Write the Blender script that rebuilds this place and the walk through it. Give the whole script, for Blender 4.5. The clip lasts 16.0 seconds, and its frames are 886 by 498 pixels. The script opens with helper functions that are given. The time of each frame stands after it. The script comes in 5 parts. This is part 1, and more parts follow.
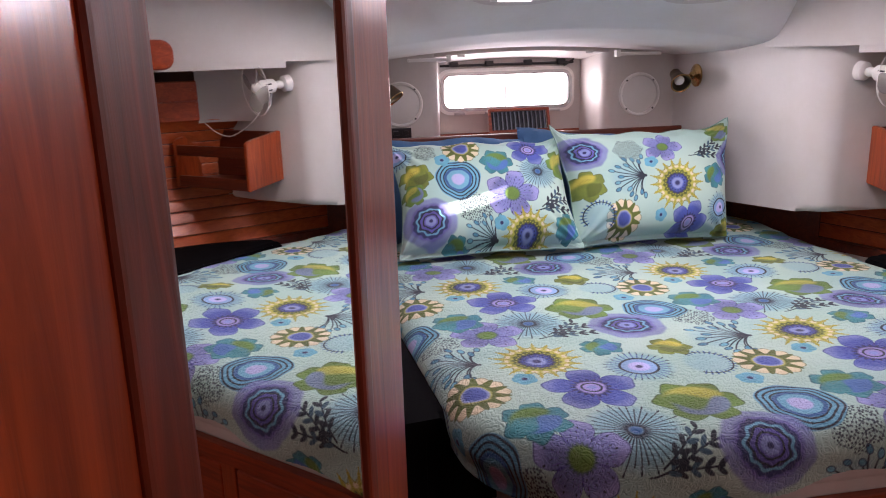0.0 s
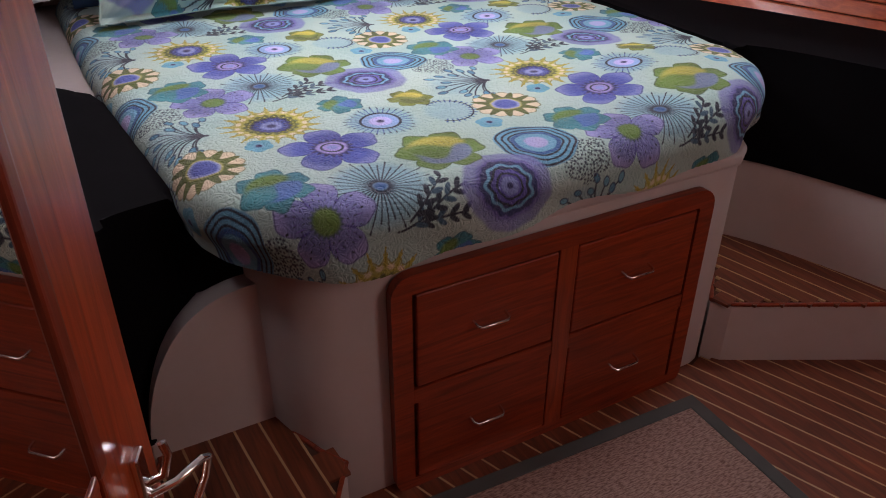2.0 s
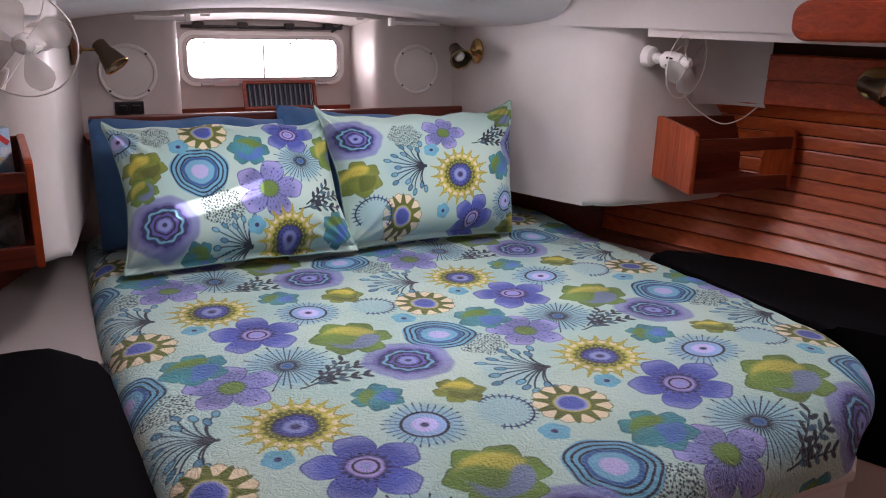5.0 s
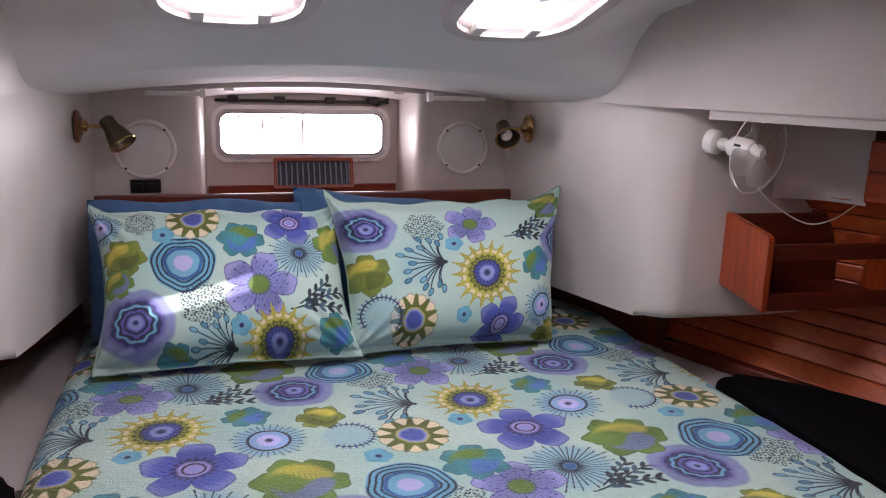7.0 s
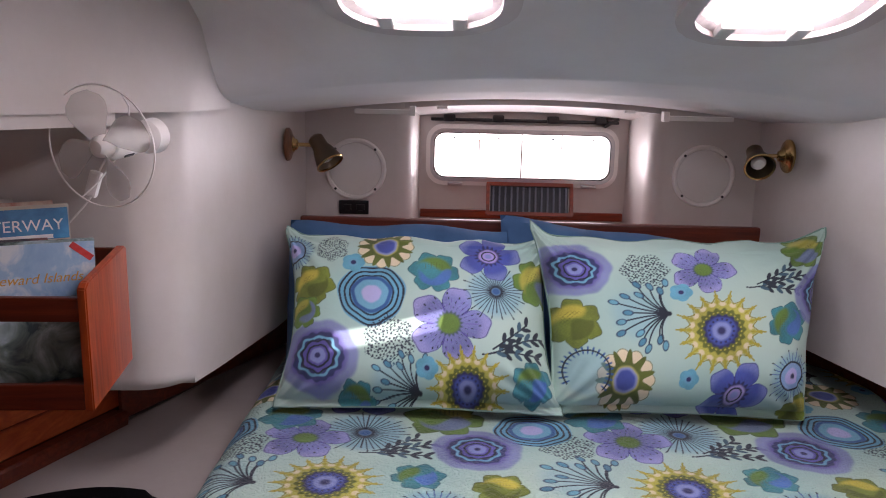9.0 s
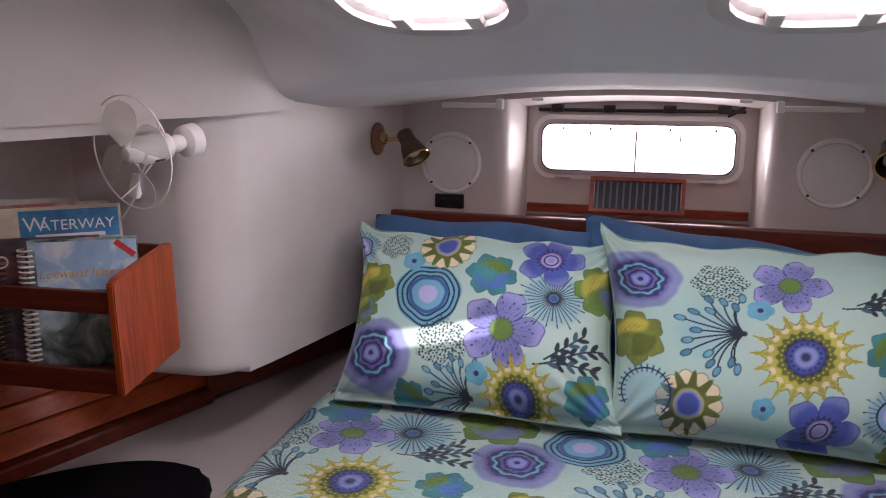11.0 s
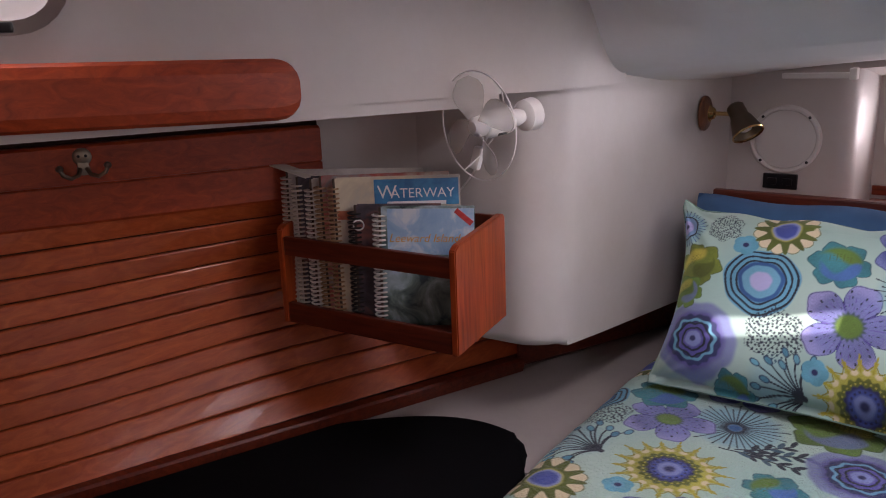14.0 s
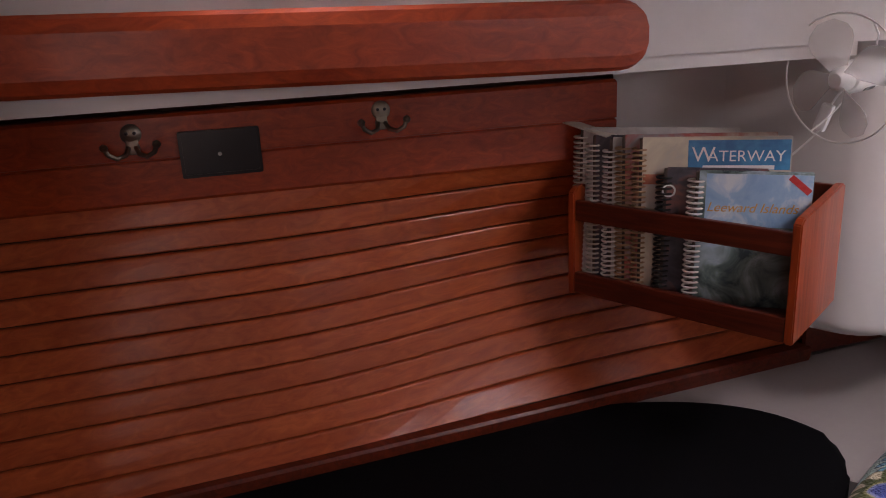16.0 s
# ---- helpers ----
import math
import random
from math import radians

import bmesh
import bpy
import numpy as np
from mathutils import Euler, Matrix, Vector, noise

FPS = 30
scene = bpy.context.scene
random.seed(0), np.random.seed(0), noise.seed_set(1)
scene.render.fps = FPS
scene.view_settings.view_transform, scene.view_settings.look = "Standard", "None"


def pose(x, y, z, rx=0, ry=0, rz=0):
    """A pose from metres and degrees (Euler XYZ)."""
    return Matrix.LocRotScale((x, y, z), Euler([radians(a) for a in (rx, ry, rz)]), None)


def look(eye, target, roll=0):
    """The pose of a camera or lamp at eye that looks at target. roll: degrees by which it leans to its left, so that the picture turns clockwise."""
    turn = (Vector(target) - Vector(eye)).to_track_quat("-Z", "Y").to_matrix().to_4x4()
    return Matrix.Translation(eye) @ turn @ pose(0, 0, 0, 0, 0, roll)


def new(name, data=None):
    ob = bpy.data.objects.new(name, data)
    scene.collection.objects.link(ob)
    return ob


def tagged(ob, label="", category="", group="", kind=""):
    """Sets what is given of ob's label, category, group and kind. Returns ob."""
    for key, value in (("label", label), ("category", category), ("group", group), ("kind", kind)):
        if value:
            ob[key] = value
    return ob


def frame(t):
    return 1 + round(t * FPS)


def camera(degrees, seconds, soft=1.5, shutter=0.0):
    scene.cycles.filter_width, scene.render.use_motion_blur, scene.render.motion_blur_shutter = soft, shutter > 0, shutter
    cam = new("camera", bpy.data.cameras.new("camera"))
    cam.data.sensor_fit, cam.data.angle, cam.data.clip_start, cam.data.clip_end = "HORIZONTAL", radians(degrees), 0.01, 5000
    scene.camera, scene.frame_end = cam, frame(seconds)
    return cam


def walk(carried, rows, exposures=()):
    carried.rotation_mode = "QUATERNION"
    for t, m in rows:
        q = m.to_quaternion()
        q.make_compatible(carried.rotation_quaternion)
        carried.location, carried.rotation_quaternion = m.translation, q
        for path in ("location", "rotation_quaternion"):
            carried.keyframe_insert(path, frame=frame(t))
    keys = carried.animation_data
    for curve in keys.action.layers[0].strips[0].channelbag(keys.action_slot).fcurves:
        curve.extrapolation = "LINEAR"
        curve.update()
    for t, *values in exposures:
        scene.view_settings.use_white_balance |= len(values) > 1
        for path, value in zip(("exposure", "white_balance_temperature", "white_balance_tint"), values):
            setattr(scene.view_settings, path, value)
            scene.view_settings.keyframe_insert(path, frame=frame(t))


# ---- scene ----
cam = camera(59.5, 16.0, 1.0)
PATH = [
    (0, (-0.492, -0.449, 1.676), (-0.173, 1.462, 1.181), -1.7),
    (0.5, (-0.448, -0.376, 1.674), (0.166, 1.441, 1.106), -1.0),
    (1, (-0.383, -0.327, 1.642), (0.395, 1.34, 0.857), 0.2),
    (1.5, (-0.4, -0.346, 1.608), (0.382, 1.203, 0.614), 0.4),
    (2, (-0.42, -0.34, 1.597), (0.401, 1.158, 0.556), 0.3),
    (2.5, (-0.398, -0.303, 1.596), (0.489, 1.236, 0.676), 0.6),
    (3, (-0.342, -0.209, 1.635), (0.586, 1.392, 0.876), -0.0),
    (3.5, (-0.35, -0.153, 1.657), (0.553, 1.491, 0.963), 1.7),
    (4, (-0.339, -0.143, 1.687), (0.481, 1.542, 0.988), 1.1),
    (4.2, (-0.342, -0.121, 1.686), (0.541, 1.549, 1.027), 1.7),
    (6.3, (-0.07, 0.192, 1.727), (0.685, 1.964, 1.191), 2.8),
    (6.5, (-0.011, 0.212, 1.737), (0.745, 1.988, 1.214), 3.2),
    (7, (0.132, 0.241, 1.729), (0.697, 2.107, 1.285), 1.6),
    (7.5, (0.247, 0.261, 1.716), (0.694, 2.161, 1.277), 1.0),
    (8, (0.323, 0.267, 1.72), (0.804, 2.158, 1.281), 1.4),
    (8.5, (0.31, 0.381, 1.705), (0.476, 2.326, 1.268), 1.1),
    (9, (0.263, 0.524, 1.713), (0.224, 2.482, 1.307), 1.3),
    (9.2, (0.25, 0.554, 1.714), (0.161, 2.507, 1.296), 1.9),
    (11.3, (0.633, 0.643, 1.764), (-0.026, 2.472, 1.293), -1.0),
    (11.5, (0.63, 0.643, 1.762), (-0.101, 2.444, 1.291), -1.4),
    (12, (0.626, 0.645, 1.76), (-0.2, 2.404, 1.286), -2.0),
    (12.5, (0.639, 0.647, 1.763), (-0.191, 2.403, 1.286), -2.1),
    (13, (0.633, 0.635, 1.762), (-0.276, 2.349, 1.276), -2.2),
    (13.5, (0.584, 0.618, 1.76), (-0.495, 2.232, 1.279), -2.0),
    (14, (0.507, 0.614, 1.759), (-0.673, 2.146, 1.247), -2.2),
    (14.5, (0.428, 0.613, 1.757), (-0.787, 2.102, 1.203), -1.8),
    (15, (0.335, 0.6, 1.749), (-0.968, 1.979, 1.117), -2.2),
    (15.5, (0.248, 0.546, 1.739), (-1.205, 1.774, 1.121), -2.5),
    (16, (0.186, 0.509, 1.741), (-1.266, 1.754, 1.155), -3.0),
]
walk(cam, [(t, look(eye, target, roll)) for t, eye, target, roll in PATH],
     [(0.0, 0.88, 6900, 33), (1.5, 0.80, 6900, 33), (2.5, 0.86, 6900, 33), (4.0, 0.66, 6900, 33), (6.5, 0.42, 6900, 33), (9.0, 0.34, 6900, 33), (12.5, 0.12, 6950, 33), (13.5, 0.06, 6950, 33), (15.0, 0.06, 7000, 33), (16.0, 0.20, 7050, 33)])

# ---- world, sun and window light ----
world = bpy.data.worlds.new("sky")
scene.world = world
world.use_nodes = True
sky = world.node_tree.nodes.new("ShaderNodeTexSky")
sky.sky_type, sky.sun_disc = "NISHITA", False
SUN_ELEV, SUN_AZ = radians(52), radians(172)
sky.sun_elevation, sky.sun_rotation = SUN_ELEV, SUN_AZ
background = world.node_tree.nodes["Background"]
background.inputs["Strength"].default_value = 0.06
world.node_tree.links.new(sky.outputs["Color"], background.inputs["Color"])

sun_lamp = bpy.data.lights.new("sun", "SUN")
sun_lamp.energy, sun_lamp.angle, sun_lamp.color = 5.0, radians(0.5), (1.0, 0.95, 0.88)
sun = new("sun", sun_lamp)
sun.matrix_world = look((0, 0, 0), (-math.sin(SUN_AZ) * math.cos(SUN_ELEV), -math.cos(SUN_AZ) * math.cos(SUN_ELEV), -math.sin(SUN_ELEV)))


def daylight(name, eye, target, width, height, watts, colour=(0.93, 0.97, 1.0)):
    """An area lamp standing in for sky light in an opening, or for added fill."""
    lamp = bpy.data.lights.new(name, "AREA")
    lamp.shape, lamp.size, lamp.size_y, lamp.energy, lamp.color = "RECTANGLE", width, height, watts, colour
    ob = new(name, lamp)
    ob.matrix_world = look(eye, target)
    return ob


CX = 0.49   # the cabin's centre line
daylight("window_light", (CX, 3.335, 1.478), (CX, 0, 2.6), 0.60, 0.15, 1.7)
for hx in (0.185, 0.845):
    daylight("hatch_light", (hx, 1.83, 1.90), (hx, 1.75, 0), 0.20, 0.38, 3.1)
# added fill for daylight from an unseen companionway, aimed at the port lining
daylight("forward_fill", (1.25, -0.85, 1.60), (-1.4, 0.75, 0.8), 0.7, 0.9, 4.4, (1.0, 0.90, 0.83))

# ---- materials ----
def material(name, base, rough=0.5, metal=0.0):
    m = bpy.data.materials.new(name)
    m.use_nodes = True
    b = m.node_tree.nodes["Principled BSDF"]
    b.inputs["Base Color"].default_value = (*base, 1)
    b.inputs["Roughness"].default_value = rough
    b.inputs["Metallic"].default_value = metal
    return m


def coords(m, scale, kind="Object"):
    n, l = m.node_tree.nodes, m.node_tree.links
    tc = n.new("ShaderNodeTexCoord")
    mp = n.new("ShaderNodeMapping")
    mp.inputs["Scale"].default_value = scale
    l.new(tc.outputs[kind], mp.inputs["Vector"])
    return mp.outputs["Vector"]


def noise_node(m, vec, scale, detail=4.0, rough=0.55, distort=0.0):
    t = m.node_tree.nodes.new("ShaderNodeTexNoise")
    t.inputs["Scale"].default_value, t.inputs["Detail"].default_value = scale, detail
    t.inputs["Roughness"].default_value, t.inputs["Distortion"].default_value = rough, distort
    m.node_tree.links.new(vec, t.inputs["Vector"])
    return t.outputs["Fac"]


def ramp(m, fac, stops):
    r = m.node_tree.nodes.new("ShaderNodeValToRGB")
    el = r.color_ramp.elements
    while len(el) < len(stops):
        el.new(0.5)
    for e, (p, c) in zip(el, stops):
        e.position, e.color = p, (*c, 1)
    m.node_tree.links.new(fac, r.inputs["Fac"])
    return r.outputs["Color"]


def mix(m, fac, a, b, mode="MIX"):
    x = m.node_tree.nodes.new("ShaderNodeMix")
    x.data_type, x.blend_type = "RGBA", mode
    for socket, value in ((x.inputs["Factor"], fac), (x.inputs["A"], a), (x.inputs["B"], b)):
        if isinstance(value, (int, float)):
            socket.default_value = value
        elif isinstance(value, tuple):
            socket.default_value = (*value, 1)
        else:
            m.node_tree.links.new(value, socket)
    return x.outputs["Result"]


def bump(m, height, strength, distance):
    b = m.node_tree.nodes.new("ShaderNodeBump")
    b.inputs["Strength"].default_value, b.inputs["Distance"].default_value = strength, distance
    m.node_tree.links.new(height, b.inputs["Height"])
    m.node_tree.links.new(b.outputs["Normal"], m.node_tree.nodes["Principled BSDF"].inputs["Normal"])


def to(m, out, socket):
    m.node_tree.links.new(out, m.node_tree.nodes["Principled BSDF"].inputs[socket])


def random_value(m, kind):
    if kind == "island":
        return m.node_tree.nodes.new("ShaderNodeNewGeometry").outputs["Random Per Island"]
    return m.node_tree.nodes.new("ShaderNodeObjectInfo").outputs["Random"]


def wood(name, dark, light, axis="X", rough=0.3, coat=0.3, vary=None):
    """Varnished timber with its grain along one axis."""
    m = material(name, light, rough)
    stretch = {"X": (1.5, 22, 22), "Y": (22, 1.5, 22), "Z": (22, 22, 1.5)}[axis]
    v = coords(m, stretch)
    grain = noise_node(m, v, 2.2, 6, 0.62, 1.2)
    blotch = noise_node(m, coords(m, (1, 1, 1)), 3.0, 3)
    c = ramp(m, grain, [(0.3, dark), (0.52, tuple((a + b) / 2 for a, b in zip(dark, light))), (0.72, light)])
    c = mix(m, ramp(m, blotch, [(0.35, (0.0,) * 3), (0.75, (0.55,) * 3)]), c, mix(m, 1.0, c, (0.62, 0.55, 0.5), "MULTIPLY"))
    if vary:
        c = mix(m, ramp(m, random_value(m, vary), [(0.0, (0.0,) * 3), (1.0, (0.6,) * 3)]), c, mix(m, 1.0, c, (0.72, 0.66, 0.62), "MULTIPLY"))
    to(m, c, "Base Color")
    rr = m.node_tree.nodes.new("ShaderNodeMapRange")
    rr.inputs["To Min"].default_value, rr.inputs["To Max"].default_value = rough - 0.08, rough + 0.15
    m.node_tree.links.new(blotch, rr.inputs["Value"])
    to(m, rr.outputs["Result"], "Roughness")
    b = m.node_tree.nodes["Principled BSDF"]
    b.inputs["Coat Weight"].default_value, b.inputs["Coat Roughness"].default_value = coat, 0.15
    bump(m, grain, 0.25, 0.0015)
    return m


def painted(name, base, rough=0.45, stain=0.06, relief=0.15):
    """Moulded or painted surface, faintly mottled and uneven."""
    m = material(name, base, rough)
    big = noise_node(m, coords(m, (1, 1, 1)), 2.3, 4)
    fine = noise_node(m, coords(m, (1, 1, 1)), 55, 3)
    dirty = tuple(v * (1 - 3 * stain) * k for v, k in zip(base, (1.0, 0.96, 0.9)))
    c = mix(m, ramp(m, big, [(0.4, (0.0,) * 3), (0.8, (1.0,) * 3)]), base, dirty)
    c = mix(m, stain, c, ramp(m, fine, [(0.3, tuple(v * 0.6 for v in base)), (0.7, base)]))
    to(m, c, "Base Color")
    bump(m, mix(m, 0.25, big, fine), relief, 0.004)
    return m


def cloth(name, base, rough=0.9):
    m = material(name, base, rough)
    f = noise_node(m, coords(m, (1, 1, 1)), 180, 2)
    g = noise_node(m, coords(m, (1, 1, 1)), 9, 4)
    c = mix(m, g, tuple(v * 0.7 for v in base), tuple(min(1, v * 1.25) for v in base))
    to(m, c, "Base Color")
    m.node_tree.nodes["Principled BSDF"].inputs["Sheen Weight"].default_value = 0.15
    bump(m, f, 0.3, 0.001)
    return m


def glow(name, colour, strength):
    m = material(name, (0, 0, 0), 0.5)
    b = m.node_tree.nodes["Principled BSDF"]
    b.inputs["Emission Color"].default_value, b.inputs["Emission Strength"].default_value = (*colour, 1), strength
    return m


GELCOAT = painted("gelcoat_white", (0.62, 0.585, 0.565), 0.38, 0.05, 0.2)
HEADLINER = painted("headliner_grey", (0.82, 0.79, 0.80), 0.75, 0.04, 0.25)
VINYL = painted("ledge_vinyl", (0.40, 0.365, 0.35), 0.55, 0.06, 0.2)
MAHOGANY_X = wood("mahogany_x", (0.15, 0.018, 0.005), (0.42, 0.064, 0.015), "X", 0.36, 0.10)
MAHOGANY_Y = wood("mahogany_y", (0.29, 0.033, 0.007), (0.58, 0.086, 0.018), "Y", 0.36, 0.08)
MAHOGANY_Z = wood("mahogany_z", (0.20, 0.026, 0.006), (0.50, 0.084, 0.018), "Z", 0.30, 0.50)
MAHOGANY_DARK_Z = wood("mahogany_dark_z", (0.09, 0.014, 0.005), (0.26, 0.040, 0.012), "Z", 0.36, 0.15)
# dark timber; on the book boxes it stands in for shade
MAHOGANY_DARK_AND_SHADE = wood("mahogany_dark_and_shade", (0.07, 0.010, 0.004), (0.20, 0.031, 0.010), "X", 0.36, 0.10)
SLAT = wood("teak_slat", (0.46, 0.080, 0.023), (0.74, 0.172, 0.050), "Y", 0.32, 0.18, "object")
GROOVE = material("groove_dark", (0.07, 0.022, 0.012), 0.6)
HOLLY = painted("holly_stripe", (0.52, 0.36, 0.19), 0.4, 0.05, 0.05)
BLACK_CLOTH = cloth("black_cushion", (0.003, 0.003, 0.004), 1.0)
BLACK_CLOTH.node_tree.nodes["Principled BSDF"].inputs["Sheen Weight"].default_value = 0.0
BLACK_CLOTH.node_tree.nodes["Principled BSDF"].inputs["Specular IOR Level"].default_value = 0.1
BLUE_CLOTH = cloth("blue_pillow", (0.045, 0.14, 0.30), 0.85)
BRASS = material("brass", (0.62, 0.42, 0.18), 0.25, 1.0)
STEEL = material("polished_steel", (0.80, 0.79, 0.77), 0.12, 1.0)
BLACK_PLASTIC = material("black_plastic", (0.012, 0.012, 0.014), 0.28)
WHITE_PLASTIC = material("white_plastic", (0.82, 0.80, 0.77), 0.3)
MIRROR = material("mirror_silver", (0.92, 0.93, 0.92), 0.015, 1.0)
OUTSIDE = glow("bright_outside", (1.0, 0.99, 0.97), 3.0)

# ---- building helpers ----
def finish(name, bm, mat, parent=None, label="", smooth=False):
    me = bpy.data.meshes.new(name)
    bmesh.ops.recalc_face_normals(bm, faces=bm.faces)
    bm.to_mesh(me)
    bm.free()
    for m in (mat if isinstance(mat, (list, tuple)) else [mat]):
        me.materials.append(m)
    if smooth:
        for p in me.polygons:
            p.use_smooth = True
        me.set_sharp_from_angle(angle=radians(38))
    ob = new(name, me)
    if parent is not None:
        ob.parent = parent
    if label:
        ob["label"] = label
    return ob


def part(name, bm, mat, parent, label="", smooth=False):
    return finish(name, bm, mat, parent, label, smooth)


def thing(name, m, label, category, group="", kind=""):
    ob = new(name)
    ob.matrix_world = m
    ob.empty_display_size = 0.05
    return tagged(ob, label, category, group, kind)


def box(size, centre=(0, 0, 0), bev=0.0, seg=2, bm=None, rot=None):
    b = bmesh.new()
    bmesh.ops.create_cube(b, size=1.0)
    for v in b.verts:
        v.co = Vector((v.co.x * size[0], v.co.y * size[1], v.co.z * size[2]))
    if bev:
        bmesh.ops.bevel(b, geom=b.edges[:], offset=bev, segments=seg, affect="EDGES", profile=0.6)
    m = Matrix.Translation(centre) @ (rot if rot is not None else Matrix())
    bmesh.ops.transform(b, matrix=m, verts=b.verts)
    return merge(bm, b)


def merge(bm, b):
    if bm is None:
        return b
    me = bpy.data.meshes.new("tmp")
    b.to_mesh(me)
    b.free()
    bm.from_mesh(me)
    bpy.data.meshes.remove(me)
    return bm


def prism(outline, z0, z1, bev=0.0, seg=3, bm=None, only_bottom=False, only_top=False):
    """A plan outline raised from z0 to z1 (numbers, or functions of x and y)."""
    f0 = z0 if callable(z0) else (lambda x, y: z0)
    f1 = z1 if callable(z1) else (lambda x, y: z1)
    b = bmesh.new()
    lo = [b.verts.new((x, y, f0(x, y))) for x, y in outline]
    hi = [b.verts.new((x, y, f1(x, y))) for x, y in outline]
    n = len(outline)
    bottom, top = b.faces.new(lo[::-1]), b.faces.new(hi)
    for i in range(n):
        b.faces.new((lo[i], lo[(i + 1) % n], hi[(i + 1) % n], hi[i]))
    if bev:
        edges = set()
        if not only_bottom:
            edges |= set(top.edges)
        if not only_top:
            edges |= set(bottom.edges)
        bmesh.ops.bevel(b, geom=list(edges), offset=bev, segments=seg, affect="EDGES", profile=0.5)
    return merge(bm, b)


def lathe(profile, seg=32, bm=None, m=None):
    """Turn a profile of (radius, height) round z."""
    b = bmesh.new()
    rings = []
    for r, z in profile:
        if r < 1e-6:
            rings.append([b.verts.new((0, 0, z))])
        else:
            rings.append([b.verts.new((r * math.cos(a), r * math.sin(a), z)) for a in (2 * math.pi * i / seg for i in range(seg))])
    for p, q in zip(rings, rings[1:]):
        for i in range(seg):
            j = (i + 1) % seg
            if len(p) == 1 and len(q) == 1:
                continue
            if len(p) == 1:
                b.faces.new((p[0], q[i], q[j]))
            elif len(q) == 1:
                b.faces.new((p[i], p[j], q[0]))
            else:
                b.faces.new((p[i], p[j], q[j], q[i]))
    if m is not None:
        bmesh.ops.transform(b, matrix=m, verts=b.verts)
    return merge(bm, b)


def tube(points, radius, seg=8, bm=None, closed=False):
    """A round bar along points."""
    b = bmesh.new()
    pts = [Vector(p) for p in points]
    n = len(pts)
    rings = []
    side = None
    for i, p in enumerate(pts):
        a = pts[(i - 1) % n] if (closed or i > 0) else p
        c = pts[(i + 1) % n] if (closed or i < n - 1) else p
        d = (c - a).normalized()
        if side is None:
            side = d.orthogonal().normalized()
        side = (side - d * side.dot(d)).normalized()
        up = d.cross(side)
        rings.append([b.verts.new(p + radius * (math.cos(t) * side + math.sin(t) * up)) for t in (2 * math.pi * k / seg for k in range(seg))])
    pairs = list(zip(rings, rings[1:])) + ([(rings[-1], rings[0])] if closed else [])
    for p, q in pairs:
        for k in range(seg):
            b.faces.new((p[k], p[(k + 1) % seg], q[(k + 1) % seg], q[k]))
    if not closed:
        b.faces.new(rings[0][::-1])
        b.faces.new(rings[-1])
    return merge(bm, b)


def rounded_rect(w, h, r, seg=6):
    pts = []
    for cx, cy, a0 in ((w / 2 - r, h / 2 - r, 0), (-w / 2 + r, h / 2 - r, 90), (-w / 2 + r, -h / 2 + r, 180), (w / 2 - r, -h / 2 + r, 270)):
        for k in range(seg + 1):
            a = radians(a0 + 90 * k / seg)
            pts.append((cx + r * math.cos(a), cy + r * math.sin(a)))
    return pts


def ring_frame(w, h, r, band, depth, bm=None, m=None, bev=0.0):
    """A rounded rectangular frame in the xy plane, standing depth along z."""
    b = bmesh.new()
    outer, inner = rounded_rect(w, h, r), rounded_rect(w - 2 * band, h - 2 * band, max(r - band, 0.004))
    n = len(outer)
    v = [[b.verts.new((x, y, z)) for x, y in pts] for pts, z in ((outer, 0), (outer, depth), (inner, depth), (inner, 0))]
    for ring in range(4):
        p, q = v[ring], v[(ring + 1) % 4]
        for i in range(n):
            b.faces.new((p[i], p[(i + 1) % n], q[(i + 1) % n], q[i]))
    if bev:
        edges = [e for e in b.edges if any(abs(f.normal.z) > 0.9 for f in e.link_faces) and not all(abs(f.normal.z) > 0.9 for f in e.link_faces)]
        bmesh.ops.bevel(b, geom=[e for e in edges if all(abs(w.co.z - depth) < 1e-6 for w in e.verts)], offset=bev, segments=2, affect="EDGES")
    if m is not None:
        bmesh.ops.transform(b, matrix=m, verts=b.verts)
    return merge(bm, b)


def sheet(rows, thick=0.0, bm=None):
    """A skin through rows of points, thickened away from its normal."""
    b = bmesh.new()
    g = [[b.verts.new(p) for p in r] for r in rows]
    for r, s in zip(g, g[1:]):
        for i in range(len(r) - 1):
            b.faces.new((r[i], r[i + 1], s[i + 1], s[i]))
    if thick:
        bmesh.ops.recalc_face_normals(b, faces=b.faces)
        bmesh.ops.solidify(b, geom=b.faces[:], thickness=thick)
    return merge(bm, b)


def lerp(a, b, t):
    return a + (b - a) * t


def X(s, d):
    """The x at d metres from the centre line, on side s."""
    return CX + s * d


def along(table, v):
    """Straight steps between (key, value) pairs."""
    for (a, p), (b, q) in zip(table, table[1:]):
        if v <= b:
            return lerp(p, q, max(0.0, (v - a) / (b - a)))
    return table[-1][1]


# ---- structure ----
def structure(name, bm, mat, label="", smooth=False):
    ob = finish(name, bm, mat, None, "", smooth)
    return tagged(ob, label, name.split("_")[0], "", "structure")


# the plan of the moulded side lockers: (half width, y), aft to front and out to the hull
def locker_plan(d_off=0.0):
    pts = [(0.735 + d_off, 3.06), (0.765 + d_off, 2.75), (0.800 + d_off, 2.30), (0.812 + d_off, 2.19)]
    r = 0.10
    for k in range(1, 9):
        a = radians(90 * k / 8)
        pts.append((0.812 + d_off + r * (1 - math.cos(a)), 2.19 - r * math.sin(a) - 0.02 * k / 8))
    pts += [(1.20 + d_off, 2.072), (1.62, 2.075)]
    return pts


